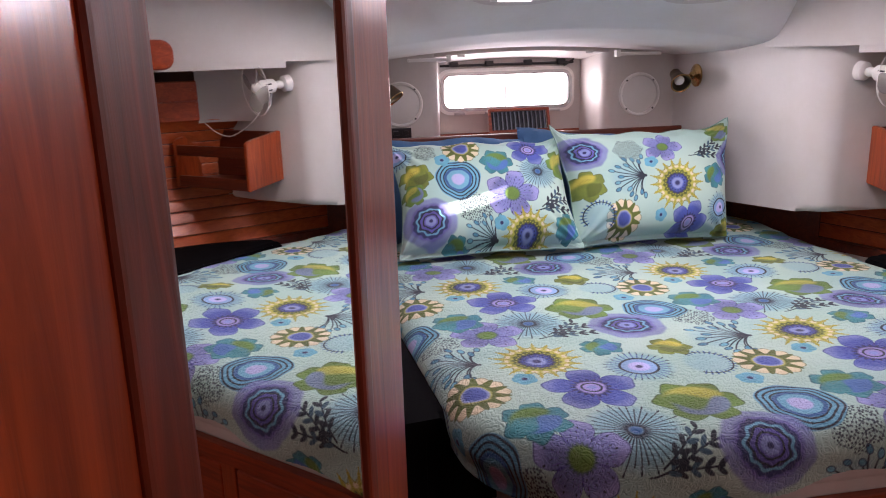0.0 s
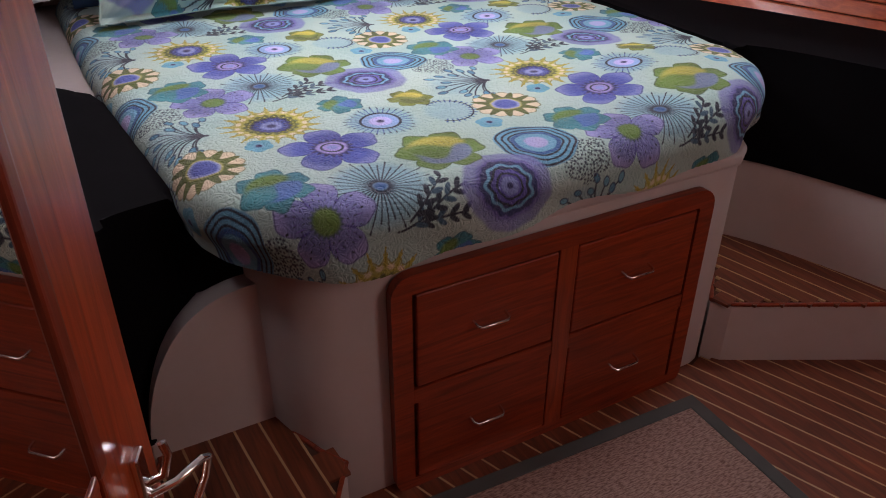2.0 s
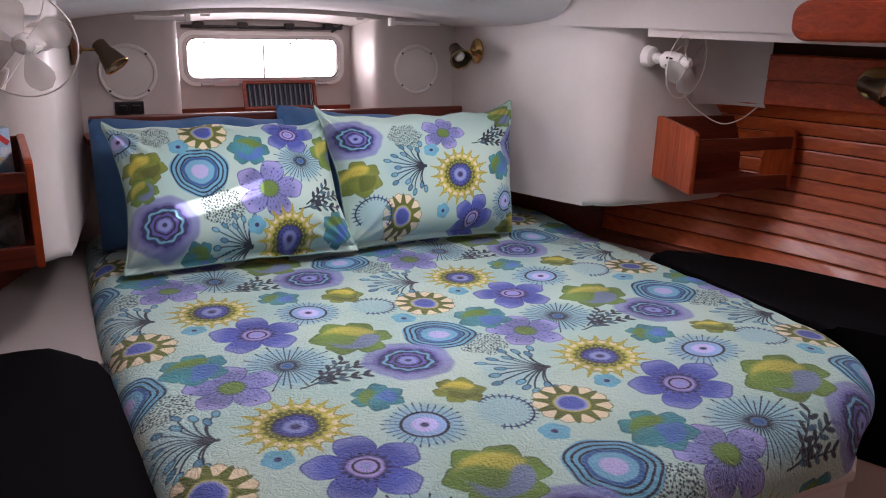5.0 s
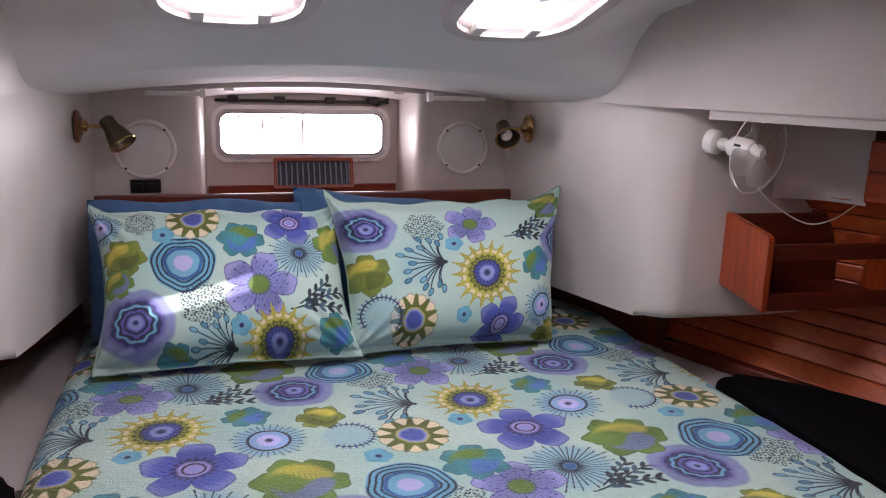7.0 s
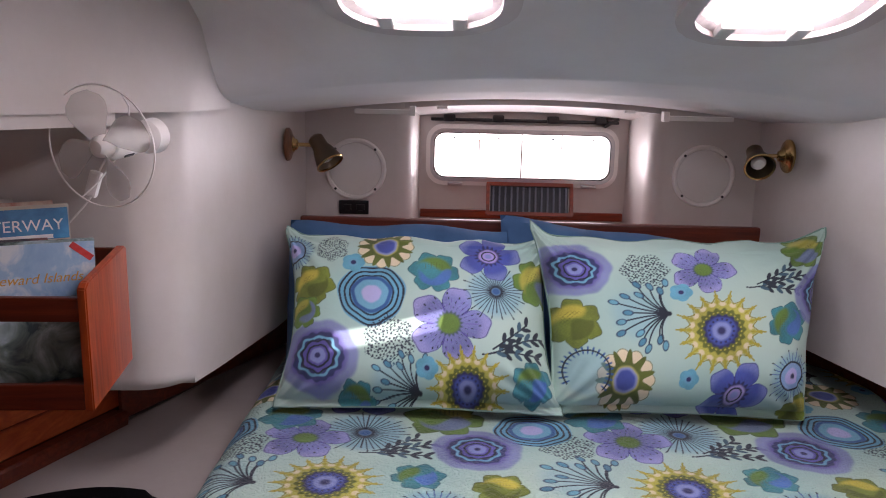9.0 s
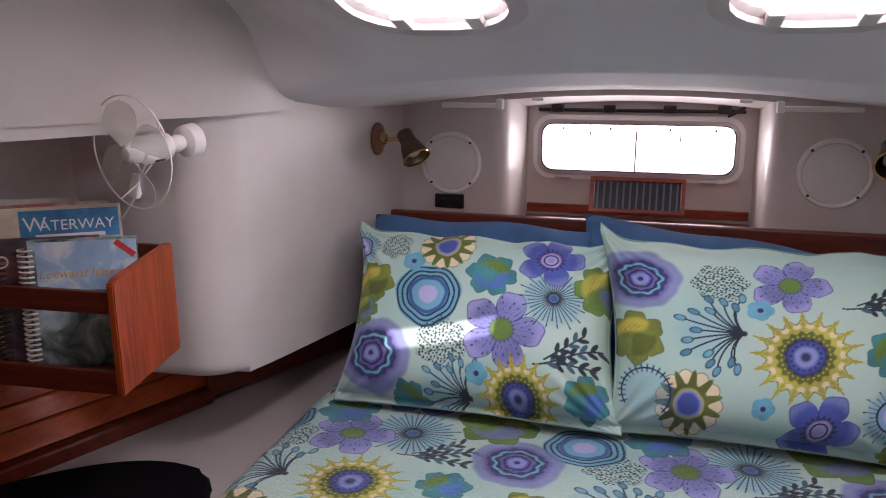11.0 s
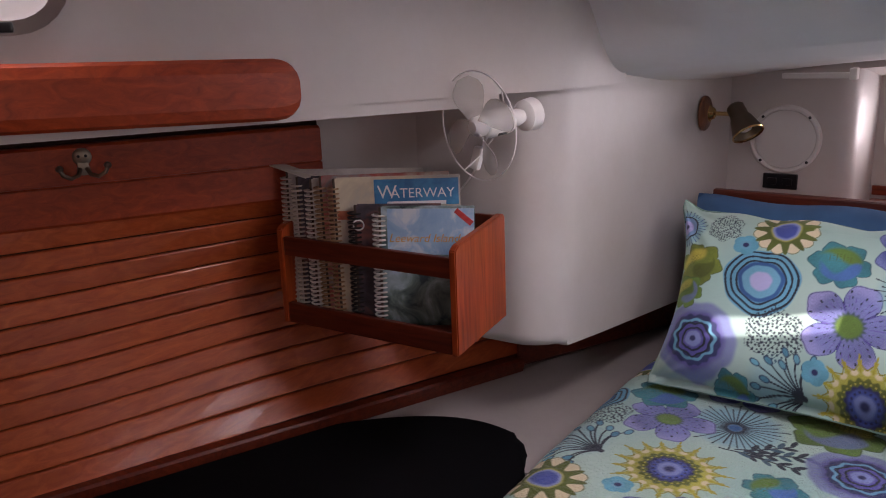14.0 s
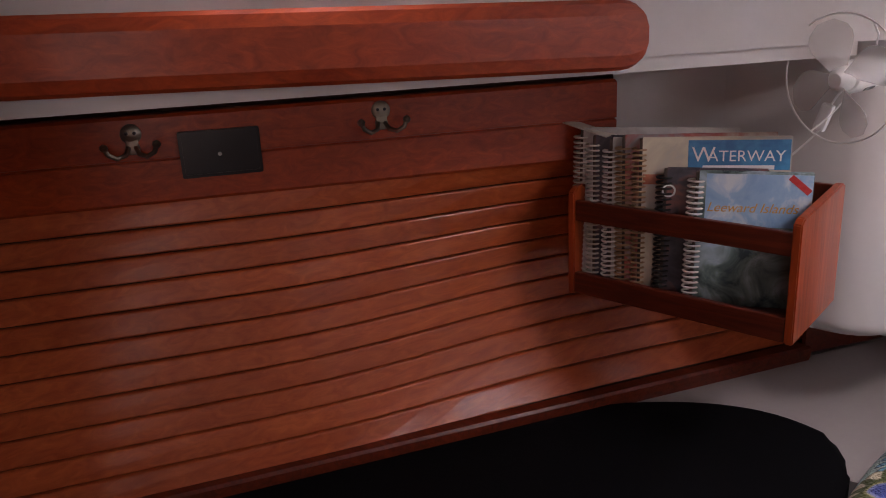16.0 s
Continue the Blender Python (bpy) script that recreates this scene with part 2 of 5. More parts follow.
CEILING = [(0.2, 2.05), (1.0, 2.02), (1.5, 1.95), (1.8, 1.875), (2.0, 1.805), (2.2, 1.735), (2.37, 1.675), (2.6, 1.643), (2.95, 1.622), (3.08, 1.618)]


def ceiling_z(d, y):
    t = min(1.0, max(0.0, (abs(d) - 0.50) / 0.30))
    k = min(1.0, max(0.0, (2.34 - y) / 0.24)) * min(1.0, max(0.0, (y - 1.0) / 0.8))
    coved = 0.13 * t * t * (3 - 2 * t) * k * k * (3 - 2 * k)      # the sides sweep up to the trunk ahead of the lockers
    return along(CEILING, y) + 0.065 * (1 - min(1.0, abs(d) / 0.80) ** 2) + coved


LINER = [(0.812, 2.40), (0.812, 2.19), (0.83, 2.12), (0.90, 1.99), (1.05, 1.68), (1.47, 0.84), (1.80, 0.18), (1.95, -0.12)]
for s, side in ((-1, "port"), (1, "starboard")):
    outline = [(X(s, d), y) for d, y in locker_plan()] + [(X(s, 1.62), 3.06)]
    structure("wall_locker_" + side, prism(outline, lambda x, y: lerp(1.062, 0.985, (y - 2.0) / 0.9), lambda x, y: lerp(1.690, 1.650, (y - 2.0) / 0.95), 0.035, 4, only_bottom=True),
              GELCOAT, "white moulded locker side beside the bed", True)
    # the cabin trunk's liner above the lockers
    rows = []
    for z in (1.655, 1.66, 1.75, 1.9, 2.15):
        lean = 0.05 * (z - 1.655)
        rows.append([(X(s, d - lean - 0.008), y, z) for d, y in LINER])
    structure("wall_trunk_" + side, sheet(rows, 0.02), GELCOAT, "white moulded cabin side above the hull lining", True)
    # the underside of the side deck
    structure("ceiling_sidedeck_" + side, prism([(X(s, d - 0.02), y) for d, y in LINER[3:]] + [(X(s, 1.95), -1.04), (X(s, 2.44), -1.04), (X(s, 2.44), 2.10), (X(s, 0.95), 2.06)], 1.63, 1.70), GELCOAT, "pale underside of the side deck")

# ceiling with two hatch openings
HATCHES = [(0.185, 2.11, 0.33, 0.66), (0.825, 2.12, 0.33, 0.66)]   # centre x, aft edge, width, length


def build_ceiling():
    b = bmesh.new()
    nx, ny = 120, 200
    y0, y1 = -0.12, 3.075
    grid = {}
    for j in range(ny + 1):
        y = lerp(y0, y1, j / ny)
        wide = along([(d[1], d[0]) for d in reversed(LINER)], y) if y < 2.19 else 0.80
        wide = max(wide, 0.80)
        for i in range(nx + 1):
            d = lerp(-wide, wide, i / nx)
            grid[i, j] = b.verts.new((CX + d, y, ceiling_z(d, y)))
    for j in range(ny):
        for i in range(nx):
            q = (grid[i, j], grid[i + 1, j], grid[i + 1, j + 1], grid[i, j + 1])
            c = sum((v.co for v in q), Vector()) / 4
            if any(math.hypot(max(0.0, abs(c.x - hx) - hw2 / 2 + 0.122), max(0.0, abs(c.y - (hy - hl / 2)) - hl / 2 + 0.122)) < 0.11 for hx, hy, hw2, hl in HATCHES):
                continue
            b.faces.new(q)
    bmesh.ops.delete(b, geom=[v for v in b.verts if not v.link_faces], context="VERTS")
    return b


structure("ceiling", build_ceiling(), HEADLINER, "grey padded headliner sloping down towards the stern", True)

# aft wall with the window recess
AFT_Y, WIN_Y = 3.06, 3.36
for s, side in ((-1, "port"), (1, "starboard")):
    pts = [(X(s, 0.90), AFT_Y), (X(s, 0.44), AFT_Y)]
    for k in range(1, 7):
        a = radians(90 * k / 6)
        pts.append((X(s, 0.44 - 0.055 * math.sin(a)), AFT_Y + 0.055 * (1 - math.cos(a))))
    pts += [(X(s, 0.375), WIN_Y + 0.06), (X(s, 0.90), WIN_Y + 0.06)]
    structure("wall_aft_" + side, prism(pts, 0.8, 1.75), GELCOAT, "white moulded aft wall", True)
# window wall with an opening
WIN = (CX - 0.005, 1.478, 0.66, 0.185)


def window_wall():
    cx, cz, w, h = WIN
    inner = rounded_rect(w, h, 0.05)
    x0, x1, z0, z1 = CX - 0.40, CX + 0.40, 0.8, 1.80
    b = bmesh.new()
    n = len(inner)
    fr, bk = [], []
    for y, store in ((WIN_Y, fr), (WIN_Y + 0.05, bk)):
        store.append([b.verts.new((cx + x, y, cz + z)) for x, z in inner])
        o = []
        for x, z in inner:
            k = max(abs(x) / (w / 2), abs(z) / (h / 2))
            ox, oz = x / k, z / k
            o.append(b.verts.new((lerp(x0, x1, ox / w + 0.5), y, lerp(z0, z1, oz / h + 0.5))))
        store.append(o)
    for st in (fr, bk):
        for i in range(n):
            j = (i + 1) % n
            b.faces.new((st[0][i], st[0][j], st[1][j], st[1][i]))
    for i in range(n):
        j = (i + 1) % n
        b.faces.new((fr[0][i], fr[0][j], bk[0][j], bk[0][i]))
    return b


structure("wall_window", window_wall(), GELCOAT, "white recessed wall round the stern window")
# soffit over the recess
rows = []
for y, f in ((3.070, 0.0), (3.2, 0.45), (3.34, 1.0), (3.40, 1.0)):
    rows.append([(CX + d, y, lerp(ceiling_z(d, 3.07) + 0.002, 1.630 + 0.026 * (1 - (d / 0.43) ** 2), f)) for d in (lerp(-0.43, 0.43, k / 16) for k in range(17))])
structure("ceiling_recess", sheet(rows, 0.02), GELCOAT, "white soffit over the stern window", True)
structure("backdrop_stern", box((3.0, 0.02, 1.4), (CX, 4.6, 1.6)), OUTSIDE, "bright overexposed view behind the stern")

# hull linings
def belly(y, f):
    """How far the lining bulges outboard, more towards the stern."""
    t = min(1.0, max(0.0, (y - 1.15) / 0.80))
    return (0.006 + 0.13 * t * t * (3 - 2 * t)) * max(0.0, math.sin(math.pi * min(1.0, max(0.0, f)))) ** 0.6


STRIP = lambda y: 1.11 + 0.39 * (2.36 - y)     # half width of the trim at the foot of the lining
BOARD = lambda y: 1.34 + 0.50 * (1.91 - y)     # half width of the hook board
for s, side in ((-1, "port"), (1, "starboard")):
    rows = []
    for k in range(17):
        z = lerp(0.84, 1.66, k / 16)
        f = (z - 0.86) / 0.56
        rows.append([(X(s, lerp(STRIP(y), BOARD(y), f) + belly(y, f) + 0.030), y, z) for y in (-0.12, 0.5, 1.0, 1.15, 1.25, 1.35, 1.45, 1.55, 1.65, 1.75, 1.85, 1.95, 2.2, 2.72, 3.06)])
    structure("wall_hull_" + side, sheet(rows), GROOVE, "dark backing of the hull lining")
structure("floor", box((4.6, 4.0, 0.05), (CX, 1.3, -0.03)), GROOVE, "dark sole under the planks")
structure("wall_forward", prism([(CX - 2.3, -1.0), (CX + 2.3, -1.0), (CX + 2.3, -1.05), (CX - 2.3, -1.05)], -0.05, 2.3), MAHOGANY_Z, "mahogany bulkhead")
for s, side in ((-1, "port"), (1, "starboard")):
    structure("wall_outer_" + side, box((0.04, 4.6, 2.4), (X(s, 2.45), 1.2, 1.1)), GELCOAT, "white hull side")
structure("ceiling_fore", box((4.9, 0.95, 0.03), (CX, -0.58, 2.13)), HEADLINER, "grey headliner")
# outer slabs and plates added to keep the sun from leaking in
structure("roof_aft", prism([(CX - 1.7, 2.62), (CX + 1.7, 2.62), (CX + 1.7, 3.46), (CX - 1.7, 3.46)], 1.81, 1.84), GELCOAT, "unseen slab over the stern that stops sun leaks")
for s, side in ((-1, "port"), (1, "starboard")):
    structure("wall_stern_" + side, prism([(X(s, 0.86), 3.065), (X(s, 2.44), 3.065), (X(s, 2.44), 3.1), (X(s, 0.86), 3.1)], -0.05, 1.82), GELCOAT, "white stern wall")
    structure("roof_side_" + side, prism([(X(s, 0.95), 2.07), (X(s, 2.44), 2.07), (X(s, 2.44), 3.1), (X(s, 0.82), 3.1), (X(s, 0.82), 2.28)], 1.72, 1.82), GELCOAT, "unseen slab beside the trunk that stops sun leaks")


# ---- the printed fabric ----
def smooth_step(a, b, x):
    t = np.clip((x - a) / (b - a), 0, 1)
    return t * t * (3 - 2 * t)


INK, VIOLET, LILAC, LAVENDER = (0.004, 0.012, 0.030), (0.046, 0.085, 0.37), (0.165, 0.195, 0.45), (0.22, 0.28, 0.58)
PLUM, BLUE, SKY, TEAL = (0.018, 0.022, 0.11), (0.015, 0.10, 0.29), (0.12, 0.38, 0.54), (0.022, 0.22, 0.26)
OLIVE, LEAF, YELLOW, CREAM = (0.085, 0.12, 0.012), (0.10, 0.21, 0.030), (0.41, 0.40, 0.06), (0.70, 0.62, 0.42)
MINT = (0.385, 0.585, 0.525)


def motif(col, px, py, kind, cx, cy, size, turn, seed):
    """Print one motif of a given radius on the fabric colours col."""
    near = np.nonzero((np.abs(px - cx) < size * 1.35) & (np.abs(py - cy) < size * 1.35))[0]
    if not len(near):
        return
    c, s = math.cos(turn), math.sin(turn)
    dx, dy = (px[near] - cx) / size, (py[near] - cy) / size
    x, y = c * dx + s * dy, -s * dx + c * dy
    rho, th = np.hypot(x, y), np.arctan2(y, x)
    wob = 1 + 0.030 * np.sin(3 * th + seed) + 0.018 * np.sin(7 * th + 2 * seed)
    grain = 0.5 + 0.5 * np.sin(37 * x + 11 * np.sin(23 * y + seed)) * np.sin(41 * y + 9 * np.sin(19 * x))
    wash = 0.5 + 0.5 * np.sin(3.1 * x + seed) * np.cos(2.7 * y + 1.7 * seed)
    out = col[near]

    def lay(mask, colour, tone=0.0):
        k = np.clip(mask, 0, 1)[:, None]
        shade = (1 - tone + 2 * tone * (0.6 * wash + 0.4 * grain))[:, None]
        out[:] = out * (1 - k) + np.array(colour) * shade * k

    def inside(edge, soft=0.04):
        return 1 - smooth_step(edge - soft, edge + soft, rho)

    def line(d, w):
        return 1 - smooth_step(w * 0.8, w * 1.6, d)

    if kind == "sun":
        stroke = np.abs(np.sin(9 * th)) * rho / 9          # across each of 18 rays
        gap = np.abs(np.cos(9 * th)) * rho / 9
        lay(inside(0.70 + 0.07 * np.cos(18 * th), 0.03), YELLOW, 0.35)
        lay((1 - smooth_step(0.045, 0.075, np.hypot(rho - 0.63, gap))) * 0.9, CREAM, 0.1)
        lay(line(np.abs(rho - 0.735 - 0.055 * np.cos(18 * th)), 0.016), (0.26, 0.24, 0.02), 0.2)
        lay(line(stroke, 0.014) * smooth_step(0.60, 0.64, rho) * inside(0.97 + 0.04 * np.sin(5 * th), 0.02), (0.34, 0.31, 0.02), 0.2)
        lay(line(np.abs(stroke - 0.030 * smooth_step(0.70, 0.86, rho)), 0.010) * smooth_step(0.68, 0.72, rho) * inside(0.88, 0.02), (0.40, 0.36, 0.03), 0.2)
        lay(inside(0.50 + 0.03 * np.sin(18 * th), 0.025), (0.10, 0.125, 0.012), 0.35)
        lay(line(np.abs(rho - 0.42), 0.014) * line(np.abs(np.sin(14 * th)), 0.5), YELLOW)
        lay(inside(0.37 * wob + 0.02 * np.sin(15 * th), 0.025), PLUM, 0.3)
        lay(inside(0.31 * wob), VIOLET, 0.3)
        lay(line(np.abs(rho - 0.26), 0.020) * line(np.abs(np.sin(8 * th)), 0.55), PLUM)
        lay(inside(0.20 * wob), LAVENDER, 0.2)
        lay(inside(0.09), PLUM)
    elif kind in ("daisy", "lilac"):
        petal = np.abs(np.cos(2.5 * th))
        edge = (0.50 + 0.48 * petal ** 0.6) * (1 + 0.025 * np.sin(13 * th + seed))
        body = inside(edge, 0.025)
        lay(body, VIOLET if kind == "daisy" else LILAC, 0.4)
        lay(body * smooth_step(0.62, 0.9, rho) * (0.35 + 0.5 * grain), LAVENDER if kind == "daisy" else (0.36, 0.36, 0.70))
        lay(body * line(petal, 0.10) * smooth_step(0.25, 0.4, rho), (0.05, 0.05, 0.25))
        lay(body * line(np.abs(np.sin(15 * th)), 0.10) * smooth_step(0.3, 0.45, rho) * (1 - smooth_step(0.6, 0.75, rho)), (0.07, 0.06, 0.33) if kind == "daisy" else (0.14, 0.10, 0.40))
        lay(line(np.abs(rho - edge + 0.015), 0.010) * 0.7, PLUM)
        if kind == "daisy":
            lay(inside(0.38 + 0.05 * np.sin(17 * th), 0.03), PLUM, 0.3)
            lay(inside(0.29 * wob), (0.36, 0.30, 0.62), 0.3)
            lay(line(np.abs(rho - 0.20), 0.02), INK)
            lay(inside(0.10), LAVENDER)
        else:
            for ring_r, count in ((0.44, 9), (0.60, 7), (0.74, 5)):
                lay(line(np.hypot(rho - ring_r - 0.05 * np.sin(9 * th), np.sin(count * 1.5 * th + ring_r * 9) * 0.18), 0.030) * body, INK)
            lay(inside(0.30 + 0.03 * np.sin(19 * th)), (0.05, 0.09, 0.12), 0.2)
            lay(inside(0.25), LEAF, 0.45)
    elif kind == "ring":
        w = rho / wob
        lay(1 - smooth_step(0.95, 1.0, w), (0.10, 0.36, 0.52), 0.25)
        lay((1 - smooth_step(0.96, 1.0, w)) * smooth_step(0.1, 0.55, np.sin(43 * w + 0.8 * np.sin(5 * th))), INK)
        lay((1 - smooth_step(0.56, 0.62, w)), BLUE, 0.3)
        lay((1 - smooth_step(0.46, 0.50, w)), SKY, 0.2)
        lay((1 - smooth_step(0.24, 0.32, w)), (0.42, 0.42, 0.68), 0.1)
    elif kind in ("dand", "sdand"):
        n = 36 if kind == "dand" else 30
        lay(inside(0.85, 0.2) * 0.6, SKY, 0.15)
        length = 0.86 + 0.10 * np.sin(n * 0.5 * th + seed) + 0.06 * np.sin(5 * th)
        spoke = line(np.abs(np.sin(n * th / 2)) * rho, 0.19)
        lay(spoke * inside(length) * smooth_step(0.10, 0.16, rho), INK if kind == "dand" else (0.05, 0.12, 0.32))
        lay(line(np.abs(rho - length), 0.035) * line(np.abs(np.sin(n * th / 2)), 0.30), INK)
        if kind == "sdand":
            lay(inside(0.52 * wob), (0.22, 0.40, 0.66), 0.25)
            lay(line(np.abs(rho - 0.52), 0.03), INK)
            lay(inside(0.30), (0.50, 0.48, 0.80), 0.2)
            lay(inside(0.10), PLUM)
        else:
            lay(inside(0.13), BLUE)
    elif kind in ("green", "teal", "yel"):
        edge = (0.72 + 0.26 * np.abs(np.cos(3 * th + 0.4)) ** 0.7) * (1 + 0.04 * np.sin(11 * th + seed))
        a, b, d = {"green": (LEAF, YELLOW, (0.13, 0.20, 0.34)), "teal": (TEAL, LEAF, (0.05, 0.16, 0.46)), "yel": ((0.15, 0.21, 0.025), (0.52, 0.46, 0.06), OLIVE)}[kind]
        lay(inside(edge, 0.03), a, 0.4)
        lay(inside(edge, 0.03) * smooth_step(0.1, 0.35, y + 0.2 * np.sin(4 * x)) * (1 - smooth_step(0.6, 0.8, rho)), b, 0.25)
        lay(inside(edge, 0.03) * smooth_step(0.05, 0.25, -y + 0.25 * np.sin(5 * x + seed)) * (1 - smooth_step(0.62, 0.72, rho)) * smooth_step(-0.7, -0.4, x), d, 0.3)
        lay(line(np.abs(rho - edge + 0.02), 0.014) * 0.5, INK)
        lay(inside(0.45) * smooth_step(0.05, 0.2, y) * line(np.abs(np.sin(30 * x) * np.sin(30 * y)), 0.12) * 0.7, OLIVE)
    elif kind == "cream":
        lay(inside(0.78 + 0.14 * np.abs(np.cos(5.5 * th))), CREAM, 0.12)
        lay(line(np.abs(rho - 0.78 - 0.14 * np.abs(np.cos(5.5 * th))), 0.014) * 0.7, OLIVE)
        lay(inside(0.54 + 0.38 * np.abs(np.sin(5.5 * th)) ** 3, 0.03), OLIVE, 0.45)
        lay(inside(0.42 * wob), (0.42, 0.42, 0.12), 0.2)
        lay(inside(0.37 * wob), LAVENDER, 0.15)
        lay(inside(0.30 * wob), VIOLET, 0.3)
    elif kind == "pring":
        w = rho / (1 + 0.045 * np.sin(2 * th + seed) + 0.030 * np.sin(5 * th + 2 * seed) + 0.015 * np.sin(11 * th))
        lay((1 - smooth_step(0.90, 1.02, w)) * (0.70 + 0.30 * grain), LILAC, 0.35)
        lay((1 - smooth_step(0.62, 0.80, w)) * (0.8 + 0.2 * grain), (0.10, 0.08, 0.32), 0.4)
        lay((1 - smooth_step(0.60, 0.65, w + 0.018 * np.sin(16 * th))), (0.020, 0.030, 0.12), 0.35)
        lay(line(np.abs(w - 0.48 - 0.03 * np.sin(9 * th)), 0.030), SKY)
        lay((1 - smooth_step(0.38, 0.42, w)), (0.10, 0.09, 0.36), 0.4)
        lay(line(np.abs(w - 0.40 - 0.02 * np.sin(7 * th)), 0.022), INK)
        lay(line(np.abs(w - 0.27), 0.02), INK)
        lay((1 - smooth_step(0.17, 0.22, w)), LAVENDER, 0.2)
        lay((1 - smooth_step(0.05, 0.09, w)), PLUM)
    elif kind == "sprig":
        for stem in (-1, 0, 1):
            bend = 0.52 * stem
            mid = bend * (x + 0.9) ** 1.3 * 0.55 if stem else 0.05 * np.sin(3 * x)
            mid = np.where(x > -0.9, np.nan_to_num(mid), 0)
            tip = 0.95 if stem == 0 else 0.62
            lay(line(np.abs(y - mid), 0.022) * (np.abs(x + 0.02) < tip), INK)
            for k in range(6 if stem == 0 else 4):
                for sgn in (-1, 1):
                    ox = (-0.45 if stem == 0 else -0.30) + 0.27 * k + 0.10 * (sgn > 0)
                    if ox > tip:
                        continue
                    my = bend * (ox + 0.9) ** 1.3 * 0.55 if stem else 0.05 * math.sin(3 * ox)
                    a = radians(38 * sgn + 24 * stem)
                    oy = my + 0.10 * sgn
                    lx, ly = (x - ox) * math.cos(a) + (y - oy) * math.sin(a), -(x - ox) * math.sin(a) + (y - oy) * math.cos(a)
                    lay(1 - smooth_step(0.85, 1.1, np.hypot(lx / 0.155, ly / 0.062)), (0.006, 0.018, 0.035) if (k + stem) % 3 else (0.03, 0.10, 0.15))
    elif kind == "umbel":
        lay((1 - smooth_step(0.45, 0.95, rho)) * 0.35, SKY, 0.2)
        ex, ey = x + 0.80, y
        far, ang = np.hypot(ex, ey), np.arctan2(ey, ex)
        for k in range(15):
            a = radians(-84 + 12 * k)
            reach = (1.02 + 0.50 * math.cos(a) ** 2) * (1.0, 0.72, 0.88)[k % 3]
            swing = ang - a * (0.55 + 0.45 * np.clip(far / reach, 0, 1))
            lay(line(np.abs(swing) * far, 0.018) * (far < reach), INK)
            tx, ty = reach * math.cos(a), reach * math.sin(a)
            lx, ly = (ex - tx) * math.cos(a) + (ey - ty) * math.sin(a), -(ex - tx) * math.sin(a) + (ey - ty) * math.cos(a)
            d = np.hypot(lx / 0.15, ly / 0.085)
            lay(1 - smooth_step(0.95, 1.15, d), (0.02, 0.06, 0.12))
            lay(1 - smooth_step(0.60, 0.90, d), (0.05, 0.24, 0.36) if k % 2 else (0.10, 0.36, 0.48), 0.35)
        lay(1 - smooth_step(0.05, 0.09, far), INK)
    elif kind == "twig":
        cell_x, cell_y = np.floor(x * 7.5), np.floor(y * 7.5)
        jx = np.sin(cell_x * 12.9 + cell_y * 78.2 + seed) * 0.28
        jy = np.sin(cell_x * 39.3 + cell_y * 11.1 + seed) * 0.28
        fx, fy = x * 7.5 - cell_x - 0.5 - jx, y * 7.5 - cell_y - 0.5 - jy
        blot = inside(0.92 + 0.08 * np.sin(6 * th + seed))
        lay(line(np.hypot(fx, fy), 0.24) * blot, INK)
        lay(line(np.abs(np.sin(11 * x + 2.5 * np.sin(5 * y)) * np.cos(10 * y - 2.5 * np.sin(4 * x))), 0.085) * blot * 0.9, (0.010, 0.022, 0.05))
    elif kind == "bead":
        lay(inside(0.7, 0.15) * 0.35, SKY)
        arc = (th > -2.6) & (th < 1.9)
        lay(line(np.abs(rho - 0.72), 0.10) * line(np.abs(np.sin(14 * th)), 0.42) * arc, BLUE)
        lay(line(np.abs(rho - 0.72), 0.02) * arc, INK)
    elif kind == "small":
        lay(inside(0.80 + 0.15 * np.abs(np.cos(2.5 * th))), (0.09, 0.38, 0.52), 0.2)
        lay(inside(0.40), SKY)
        lay(inside(0.22), PLUM)
    col[near] = out


# one repeat of the print: kind, place and radius in metres, turn in degrees
REPEAT_A, REPEAT_B = (0.765, 0.035), (-0.045, 0.660)
PRINT = [("sdand", 0.280, 1.250, 0.092, 0), ("dand", 0.140, 0.945, 0.112, 0), ("umbel", 0.575, 1.400, 0.105, 165), ("bead", 0.460, 1.240, 0.085, 20),
         ("twig", 0.575, 1.555, 0.072, 0), ("sprig", 0.185, 1.525, 0.100, 20), ("ring", 0.545, 0.985, 0.098, 0), ("pring", 0.365, 1.530, 0.108, 0),
         ("lilac", 0.725, 1.590, 0.108, 10), ("green", 0.330, 1.045, 0.105, 0), ("teal", -0.055, 1.020, 0.082, 30), ("teal", 0.235, 1.392, 0.062, 80),
         ("yel", 0.410, 1.352, 0.062, 0), ("cream", 0.610, 1.215, 0.095, 0), ("sun", 0.043, 1.345, 0.125, 0), ("daisy", 0.118, 1.150, 0.118, 15),
         ("small", 0.510, 1.130, 0.036, 0), ("small", -0.020, 1.235, 0.034, 40)]


